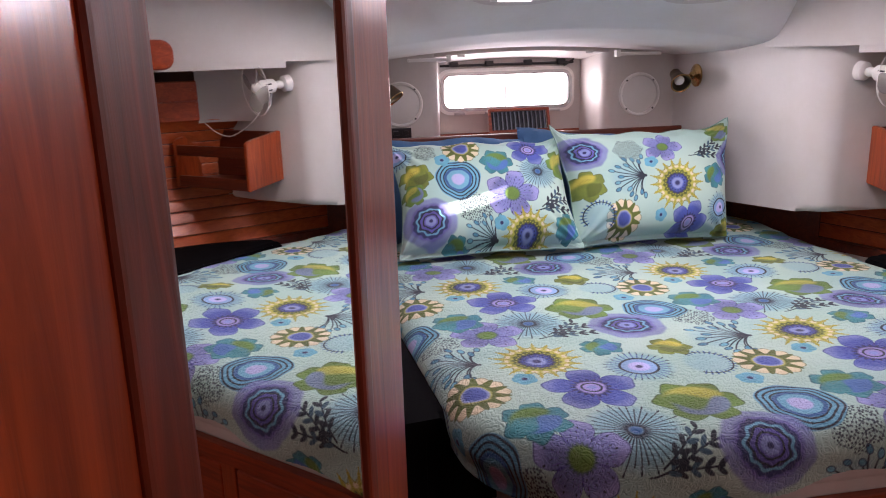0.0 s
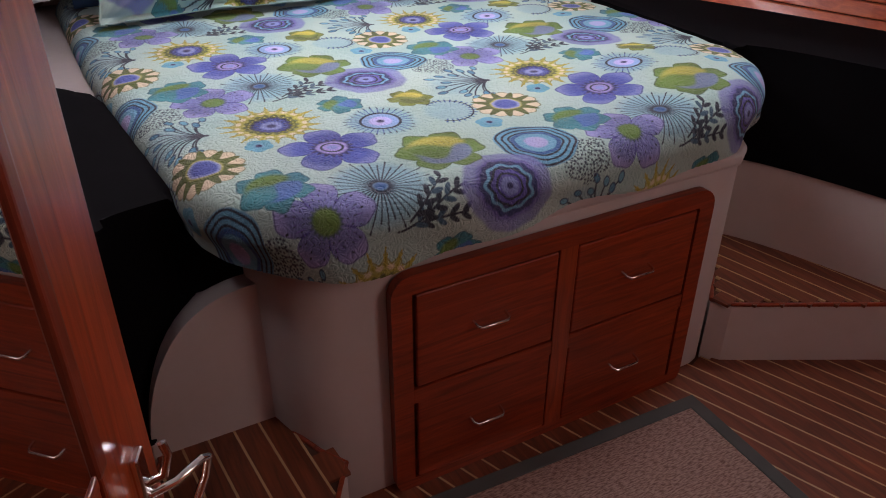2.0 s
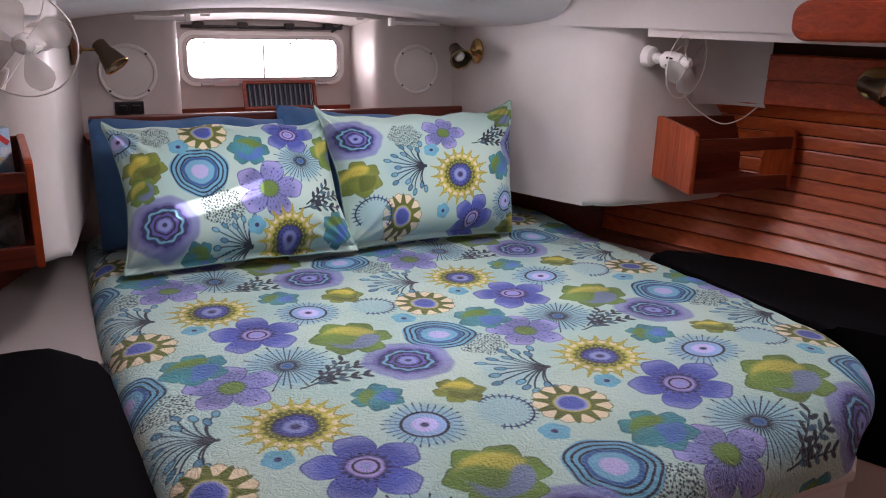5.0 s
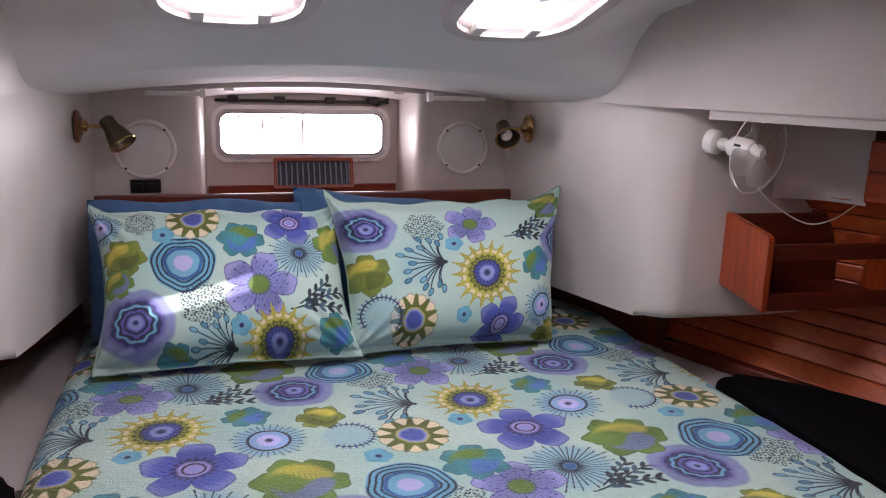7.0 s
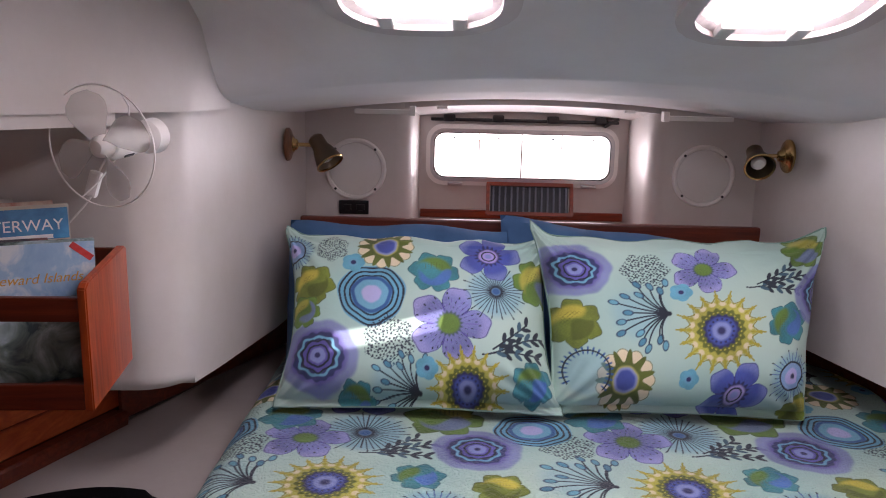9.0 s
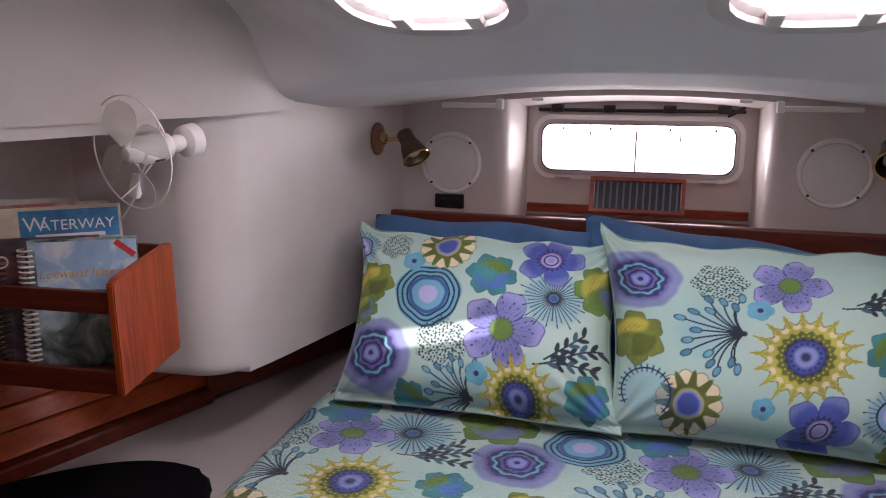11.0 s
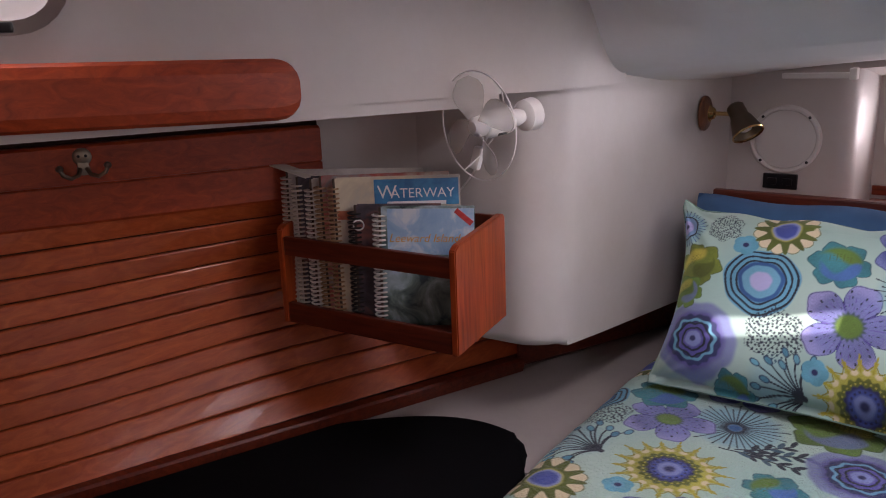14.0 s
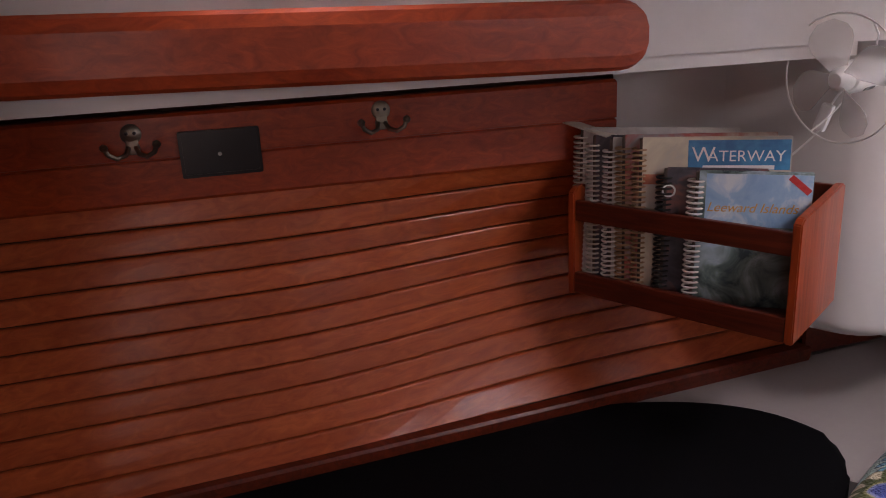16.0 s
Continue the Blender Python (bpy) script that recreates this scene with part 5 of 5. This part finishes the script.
def reading_lamp(m, aim, label, base_mat):
    """A swivel lamp: local z leaves the wall. aim: the shade's way in local space."""
    lamp = thing("reading_lamp", m, label, "lamp", "brass reading lamps")
    part("base", lathe([(0, 0.020), (0.022, 0.020), (0.030, 0.016), (0.036, 0.012), (0.046, 0.010), (0.050, 0.006), (0.050, 0)], 36), base_mat, lamp, "turned round base", True)
    part("collar", lathe([(0, 0.034), (0.010, 0.034), (0.016, 0.030), (0.018, 0.024), (0.024, 0.020), (0.024, 0.016)], 24), BRASS, lamp, "brass collar", True)
    part("arm", tube([(0, 0, 0.03), (0, 0, 0.085)], 0.006, 12), BRASS, lamp, "brass arm", True)
    part("joint", lathe([(0, -0.014), (0.010, -0.012), (0.014, 0), (0.010, 0.012), (0, 0.014)], 16, None, Matrix.Translation((0, 0, 0.09))), BRASS_OLD, lamp, "", True)
    turn = Vector(aim).to_track_quat("Z", "Y").to_matrix().to_4x4()
    at = Matrix.Translation((0, 0, 0.098)) @ turn
    shade = part("shade", lathe([(0, -0.030), (0.018, -0.030), (0.024, -0.024), (0.025, 0.010), (0.030, 0.018), (0.042, 0.062), (0.043, 0.066), (0.040, 0.066), (0.028, 0.020), (0.022, 0.0), (0, -0.002)], 36, None, at), BRASS_OLD, lamp, "tarnished brass bell shade", True)
    part("bulb", lathe([(0, 0.058), (0.016, 0.054), (0.022, 0.044), (0.018, 0.028), (0.010, 0.006), (0, 0.0)], 24, None, at), BULB, shade, "frosted bulb", True)
    part("rim", lathe([(0.043, 0.064), (0.045, 0.067), (0.043, 0.070), (0.039, 0.068), (0.039, 0.064)], 36, None, at), BRASS, shade, "bright brass rim", True)
    return lamp


BASE_WOOD = wood("lamp_base_wood", (0.09, 0.03, 0.012), (0.26, 0.10, 0.04), "X", 0.35, 0.3)
side_face = lambda s, d, y, z: Matrix.Translation((X(s, d), y, z)) @ Matrix.Rotation(radians(-90 * s), 4, "Y")
reading_lamp(side_face(-1, 0.752, 2.87, 1.537), (0.74, -0.32, 0.52), "brass reading lamp on a wooden base, shade tipped down", BASE_WOOD)
reading_lamp(side_face(1, 0.752, 2.87, 1.537), (-0.42, -0.85, 0.10), "polished brass reading lamp facing the cabin", BRASS)
wall_lamp = on_board(1, 1.62, 1.51) @ Matrix.Rotation(radians(-90), 4, "X")
reading_lamp(wall_lamp, (-0.6, 0.15, 0.25), "brass reading lamp on the mahogany board", BRASS)
reading_lamp(on_board(-1, 0.45, 1.51) @ Matrix.Rotation(radians(-90), 4, "X"), (0.6, 0.15, 0.25), "brass reading lamp on the mahogany board", BRASS)

# ---- fans ----
BLADE = material("fan_blade", (0.80, 0.78, 0.75), 0.3)
BLADE.node_tree.nodes["Principled BSDF"].inputs["Alpha"].default_value = 0.35


def fan(s):
    base = Vector((X(s, 0.825), 2.005, 1.610)) if s < 0 else Vector((X(s, 0.950), 2.045, 1.565))
    axis = Vector((-0.24, -0.96, -0.08)).normalized() if s < 0 else Vector((0.26, -0.96, -0.10)).normalized()
    turn = axis.to_track_quat("Z", "Y").to_matrix().to_4x4()
    f = thing("fan", Matrix.Translation(base), "small white cabin fan clamped to the locker corner", "fan", "cabin fans")
    t0 = turn
    part("mount", lathe([(0, 0.012), (0.024, 0.012), (0.032, 0.006), (0.034, -0.02), (0.02, -0.03)], 28, None, t0), WHITE_PLASTIC, f, "", True)
    part("swivel", lathe([(0, -0.020), (0.013, -0.016), (0.018, 0), (0.013, 0.016), (0, 0.020)], 20, None, t0 @ Matrix.Translation((0, 0, 0.026))), WHITE_PLASTIC, f, "", True)
    motor = part("motor", lathe([(0, 0.045), (0.018, 0.045), (0.026, 0.052), (0.028, 0.065), (0.028, 0.105), (0.022, 0.115), (0, 0.118)], 28, None, t0), WHITE_PLASTIC, f, "", True)
    for k in range(4):
        part("slot", box((0.004, 0.006, 0.024), (0, 0, 0), bm=None, rot=t0 @ Matrix.Rotation(radians(50 * k + 160), 4, "Z") @ Matrix.Translation((0.0275, 0, 0.085))), BLACK_PLASTIC, motor)
    part("hub", lathe([(0, 0.150), (0.012, 0.148), (0.019, 0.140), (0.021, 0.122), (0.018, 0.118), (0, 0.118)], 24, None, t0), WHITE_PLASTIC, f, "", True)
    for k in range(4):
        b = bmesh.new()
        rows = []
        for i in range(9):
            r = 0.018 + 0.082 * i / 8
            half = radians(lerp(26, 33, i / 8) * (1 - 0.75 * (i / 8) ** 5))
            row = []
            for j in range(7):
                a = lerp(-half, half, j / 6)
                row.append((r * math.cos(a), r * math.sin(a), 0.132 + 0.020 * math.sin(a * 1.4)))
            rows.append(row)
        b = sheet(rows, 0.0012)
        bmesh.ops.transform(b, matrix=t0 @ Matrix.Rotation(radians(90 * k + 20), 4, "Z"), verts=b.verts)
        part("blade", b, BLADE, f, "translucent white blade", True)
    ring = [(0.108 * math.cos(a), 0.108 * math.sin(a), 0.134) for a in (2 * math.pi * i / 40 for i in range(40))]
    g = tube([t0 @ Vector(p) for p in ring], 0.0018, 6, None, True)
    part("guard_ring", g, WHITE_PLASTIC, f, "thin wire guard", True)
    for a in (60, 240):
        part("guard_wire", tube([t0 @ Vector((0.026 * math.cos(radians(a)), 0.026 * math.sin(radians(a)), 0.07)), t0 @ Vector((0.08 * math.cos(radians(a)), 0.08 * math.sin(radians(a)), 0.10)), t0 @ Vector((0.108 * math.cos(radians(a)), 0.108 * math.sin(radians(a)), 0.134))], 0.0016, 6), WHITE_PLASTIC, f, "thin wire guard", True)
    # cord to the book box
    if s < 0:
        pts = [base + Vector((-0.055, -0.05, -0.03)), base + Vector((-0.075, -0.055, -0.065)), base + Vector((-0.09, -0.06, -0.11)), base + Vector((-0.15, -0.045, -0.17)), base + Vector((-0.19, -0.04, -0.20))]
        part("inline_switch", box((0.022, 0.016, 0.050), (-0.082, -0.062, -0.085), 0.005, rot=Matrix.Rotation(radians(18), 4, "Y")), WHITE_PLASTIC, f, "white inline switch")
    else:
        pts = [base + Vector((0.06, -0.05, -0.03)), base + Vector((0.10, -0.055, -0.11)), base + Vector((0.17, -0.06, -0.17)), base + Vector((0.26, -0.08, -0.215)), base + Vector((0.33, -0.10, -0.20)), base + Vector((0.42, -0.10, -0.155)), base + Vector((0.52, -0.11, -0.15))]
    smooth_pts = []
    for i in range(len(pts) - 1):
        p0, p1, p2, p3 = pts[max(i - 1, 0)], pts[i], pts[i + 1], pts[min(i + 2, len(pts) - 1)]
        for k in range(6):
            t = k / 6
            smooth_pts.append(0.5 * ((2 * p1) + (p2 - p0) * t + (2 * p0 - 5 * p1 + 4 * p2 - p3) * t * t + (3 * p1 - p0 - 3 * p2 + p3) * t ** 3) - base)
    smooth_pts.append(pts[-1] - base)
    part("cord", tube(smooth_pts, 0.0022, 6), WHITE_PLASTIC, f, "thin white cord", True)


fan(-1)
fan(1)

# ---- hatches and portlights ----
SHADE_CLOTH = painted("hatch_trim", (0.72, 0.66, 0.66), 0.6, 0.08, 0.3)
for n, (hx, hy, hw, hl) in enumerate(HATCHES):
    cy = hy - hl / 2
    slope = math.atan2(ceiling_z(hx - CX, hy) - ceiling_z(hx - CX, hy - hl), hl)
    m = Matrix.Translation((hx, cy, (ceiling_z(hx - CX, hy) + ceiling_z(hx - CX, hy - hl)) / 2 + 0.004)) @ Matrix.Rotation(slope, 4, "X") @ Matrix.Rotation(radians(180), 4, "Y")
    h = thing("window_hatch_%d" % (n + 1), m, "deck hatch in a rounded pale frame, glaring with daylight", "window", "", "structure")
    part("window_frame", ring_frame(hw + 0.03, hl + 0.03, 0.15, 0.034, 0.014, bev=0.005), SHADE_CLOTH, h, "", True)
    part("coaming", ring_frame(hw - 0.03, hl - 0.03, 0.12, 0.008, -0.07), SHADE_CLOTH, h, "", True)
    frill = bmesh.new()
    loops = []
    for inset, z, lump in ((0.0, 0.004, 0.0), (0.010, 0.001, 0.35), (0.020, -0.006, 1.0)):
        pts = rounded_rect(hw - 0.030 - 2 * inset, hl - 0.030 - 2 * inset, 0.12 - inset, 30)
        loops.append([frill.verts.new((x * (1 - lump * k), y * (1 - 0.5 * lump * k), z)) for x, y, k in ((x, y, 0.020 * (math.sin(1.7 * i + n) * math.sin(0.61 * i) + 0.6 * math.sin(0.33 * i + 2 * n))) for i, (x, y) in enumerate(pts))])
    for p, q in zip(loops, loops[1:]):
        for i in range(len(p)):
            frill.faces.new((p[i], p[(i + 1) % len(p)], q[(i + 1) % len(p)], q[i]))
    part("shade_frill", frill, SHADE_CLOTH, h, "gathered cloth edge of the shade", True)
    for x in (-0.07, 0.07):
        part("dog", box((0.030, 0.060, 0.018), (x, hl / 2 - 0.050, 0.006), 0.006), WHITE_PLASTIC, h, "white hatch dog")
    g = part("pane", box((hw - 0.05, hl - 0.05, 0.006), (0, 0, -0.05)), GLASS, h)
    g.visible_shadow = False
SKY_GLOW = glow("sky_glow", (1.0, 0.97, 0.98), 3.5)
# glowing sky cards over the hatches, masking the sun but for an added slot
zc = 2.30
structure("backdrop_hatch_1", box((0.9, 1.9, 0.01), (0.855, 1.45, zc)), SKY_GLOW, "glowing sky card over the hatch that masks the sun")
for xa, xb, ya, yb in ((-0.30, 0.40, 0.50, 1.258), (-0.30, 0.40, 1.322, 2.3)):
    structure("backdrop_hatch", prism([(xa, ya), (xb, ya + 0.185), (xb, yb + 0.185), (xa, yb)], zc, zc + 0.01), SKY_GLOW, "glowing sky card over the hatch that masks the sun")

# ---- portlights in the cabin trunk ----
def trunk_pose(s, y, z):
    slope = math.atan2(0.42, 0.84)
    d = along([(p[1], p[0]) for p in reversed(LINER)], y)
    inward = Vector((-s * math.cos(slope), -math.sin(slope), 0))
    right = Vector((0, 0, 1)).cross(inward)
    m = Matrix((right, Vector((0, 0, 1)), inward)).transposed().to_4x4()
    m.translation = Vector((X(s, d - 0.015), y, z)) + inward * 0.012
    return m


for side, s in HULL:
    m = trunk_pose(s, 1.14, 1.890)
    port = thing("window_port_" + side, m, "oval steel portlight in the cabin side", "window", "", "structure")
    part("window_frame", ring_frame(0.34, 0.19, 0.09, 0.022, 0.016, bev=0.004), STEEL, port, "", True)
    part("surround", ring_frame(0.40, 0.25, 0.115, 0.03, 0.004), GELCOAT, port, "", True)
    part("pane", box((0.30, 0.15, 0.004), (0, 0, -0.002)), SKY_GLOW, port, "bright overexposed pane")
    for x in (-0.06, 0.07):
        part("dog", box((0.024, 0.016, 0.024), (x, -0.083, 0.018), 0.004), BLACK_PLASTIC, port)
    eye = m @ Vector((0, 0, 0.03))
    daylight("port_light", eye, m @ Vector((0, -0.6, 1.0)), 0.28, 0.13, 4.6 if s > 0 else 1.2)

# ---- mirrored door ----
DOOR_N = Vector((0.927, -0.375, 0)).normalized()
hinge_to_free = Vector((0.375, 0.927, 0)).normalized()
door_m = Matrix((hinge_to_free, -DOOR_N, Vector((0, 0, 1)))).transposed().to_4x4()
door_m.translation = Vector((-0.405, 0.385, 0.0))
DW, DT, DZ0, DZ1 = 0.63, 0.034, 0.05, 2.00
ML, MR, MZ = -0.460, -0.137, 1.045     # the mirror's edges and foot
door = thing("door_1", door_m, "open varnished mahogany door with a tall mirror", "door", "", "structure")
part("stile", box((-MR, DT, DZ1 - DZ0), (MR / 2, DT / 2 - 0.001, (DZ0 + DZ1) / 2), 0.004, 3), MAHOGANY_Z, door)
part("stile", box((DW + ML, DT, DZ1 - DZ0), ((ML - DW) / 2, DT / 2 - 0.001, (DZ0 + DZ1) / 2), 0.004, 3), MAHOGANY_Z, door)
part("rail", box((MR - ML - 0.004, DT - 0.004, 0.10), ((ML + MR) / 2, DT / 2, DZ1 - 0.05), 0.004), MAHOGANY_X, door)
part("rail", box((MR - ML - 0.004, DT - 0.004, 0.16), ((ML + MR) / 2, DT / 2, MZ - 0.08), 0.004), MAHOGANY_X, door)
part("rail", box((MR - ML - 0.004, DT - 0.004, 0.11), ((ML + MR) / 2, DT / 2, 0.105), 0.004), MAHOGANY_X, door)
part("panel", box((MR - ML + 0.01, 0.014, 0.74), ((ML + MR) / 2, DT / 2, 0.52), 0.002), MAHOGANY_Z, door)
part("mirror", box((MR - ML + 0.01, 0.006, 0.86), ((ML + MR) / 2, 0.003, MZ + 0.43)), MIRROR, door, "tall silvered mirror")
for x, w in ((MR + 0.002, 0.026), (ML - 0.008, 0.052)):
    part("bead", box((w, 0.020, 0.87), (x, 0.0045, MZ + 0.43), 0.006, 3), MAHOGANY_DARK_Z, door, "dark moulded bead round the mirror")
part("bead", box((MR - ML - 0.02, 0.016, 0.018), ((ML + MR) / 2, 0.0055, MZ - 0.004), 0.003, 3), MAHOGANY_X, door)
latch = part("latch", box((0.026, 0.010, 0.15), (-0.040, -0.006, 0.885), 0.003), STEEL, door, "polished steel latch plate")
latch.location = (-0.022, 0.0, 0.028)
part("lever", tube([(-0.040, -0.008, 0.915), (-0.036, -0.028, 0.922), (-0.028, -0.034, 0.945), (-0.026, -0.030, 0.960)], 0.0050, 10), STEEL, latch, "steel lever", True)
part("bow", tube([(-0.038, -0.008, 0.895), (-0.022, -0.034, 0.896), (0.008, -0.058, 0.898), (0.018, -0.062, 0.890), (0.014, -0.056, 0.865), (-0.008, -0.038, 0.825), (-0.030, -0.012, 0.805)], 0.0052, 10), STEEL, latch, "steel bow handle", True)
part("spindle", lathe([(0, 0.02), (0.012, 0.018), (0.016, 0.008), (0.018, 0)], 18, None, Matrix.Translation((-0.036, -0.010, 0.860)) @ Matrix.Rotation(radians(90), 4, "X")), STEEL, latch, "steel boss", True)
part("strike", box((0.005, 0.022, 0.12), (0.003, DT / 2, 0.885), 0.002), STEEL, door, "steel edge plate")

# the door post in front of the hinge
post = door_m @ Vector((-DW - 0.04, 0.02, 0))
structure("trim_doorpost", box((0.07, 0.09, 2.05), (post.x, post.y, 1.025), 0.006, rot=Matrix.Rotation(math.atan2(hinge_to_free.y, hinge_to_free.x), 4, "Z")), MAHOGANY_Z, "varnished mahogany door post")

# ---- the sole: planks, steps, mat ----
sole = bpy.data.objects["floor"]


def plank_field(parent, x0, x1, y0, y1, z, angle, pivot, inside, width=0.062, stripe=0.006):
    """Teak planks with pale stripes between them, cut to a plan by the test inside."""
    turn = Matrix.Translation(pivot) @ Matrix.Rotation(radians(angle), 4, "Z")
    k0 = int(x0 / width)
    for k in range(k0, int(x1 / width) + 1):
        for kind in ("plank", "stripe"):
            w = width - stripe if kind == "plank" else stripe
            cx = (k + 0.5) * width - (stripe / 2 if kind == "plank" else -(width - stripe) / 2)
            # the length of this strip that lies inside the plan
            ys = [lerp(y0, y1, i / 160) for i in range(161)]
            ok = [y for y in ys if inside(turn @ Vector((cx, y, 0)))]
            if len(ok) < 2:
                continue
            b = box((w, ok[-1] - ok[0], 0.010 if kind == "plank" else 0.0096), (cx, (ok[0] + ok[-1]) / 2, z), 0.0006 if kind == "plank" else 0.0, 1)
            bmesh.ops.transform(b, matrix=turn, verts=b.verts)
            part(kind, b, SOLE_WOOD if kind == "plank" else HOLLY, parent)


SOLE_WOOD = (wood("teak_sole", (0.11, 0.026, 0.010), (0.29, 0.075, 0.026), "Y", 0.34, 0.3, "object"))
plank_field(sole, -2.4, 2.4, -2.4, 2.4, 0.0, 21, Vector((0.63, 0.0, 0)), lambda p: -0.95 < p.y < 0.985 and -1.0 < p.x < 2.1)

mat = thing("floor_mat", Matrix.Translation((0.62, 0.43, 0.008)) @ Matrix.Rotation(radians(-2), 4, "Z"), "woven sisal floor mat with a dark grey cloth border", "rug")
SISAL = cloth("sisal_weave", (0.30, 0.19, 0.15), 0.9)
vv = coords(SISAL, (60, 260, 1))
weave_c = ramp(SISAL, noise_node(SISAL, vv, 1.0, 2), [(0.35, (0.16, 0.085, 0.065)), (0.6, (0.40, 0.27, 0.22))])
to(SISAL, weave_c, "Base Color")
part("weave", box((0.82, 0.78, 0.008), (0, 0, 0.002), 0.003), SISAL, mat)
BORDER = cloth("border_grey", (0.075, 0.085, 0.08))
for cx, cy, w, d in ((0, 0.41, 0.90, 0.042), (0, -0.41, 0.90, 0.042), (0.43, 0, 0.042, 0.80), (-0.43, 0, 0.042, 0.80)):
    part("border", box((w, d, 0.012), (cx, cy, 0.003), 0.003), BORDER, mat, "dark grey cloth border")

# steps beside the bed
def step_block(name, plan, z, label, angle):
    structure("step_" + name, prism(plan, -0.02, z - 0.006, 0.006), GELCOAT, label)
    tread = finish("tread", prism(plan, z - 0.006, z, 0.0), GROOVE)
    tread.name = "step_tread_" + name
    tagged(tread, "teak and holly tread of the step", "step", "", "structure")
    poly = [Vector((x, y)) for x, y in plan]

    def inside(p):
        hit = False
        for a, b in zip(poly, poly[1:] + poly[:1]):
            if (a.y > p.y) != (b.y > p.y) and p.x < (b.x - a.x) * (p.y - a.y) / (b.y - a.y) + a.x:
                hit = not hit
        return hit
    plank_field(tread, -1.5, 1.5, -1.5, 1.5, z + 0.003, angle, Vector((*plan[0], 0)), inside)
    edge = tube([(x, y, z + 0.002) for x, y in plan], 0.007, 8, None, True)
    part("nosing", edge, MAHOGANY_X, tread, "dark rounded nosing", True)


step_block("starboard", [(1.252, 0.985), (1.29, 0.935), (1.36, 0.895), (1.70, 0.715), (2.0, 0.55), (2.0, 0.85), (1.80, 0.84), (1.72, 1.06), (1.645, 1.285), (1.60, 1.315)], 0.22, "cream riser of the side step", 14)
step_block("port", [(0.005, 0.905), (-0.035, 0.968), (-0.072, 1.06), (-0.105, 1.16), (-0.112, 1.34), (-0.20, 1.31), (-0.30, 1.22), (-0.37, 1.13), (-0.44, 0.98), (-0.50, 0.60), (-0.10, 0.74)], 0.215, "cream riser of the side step", 4)
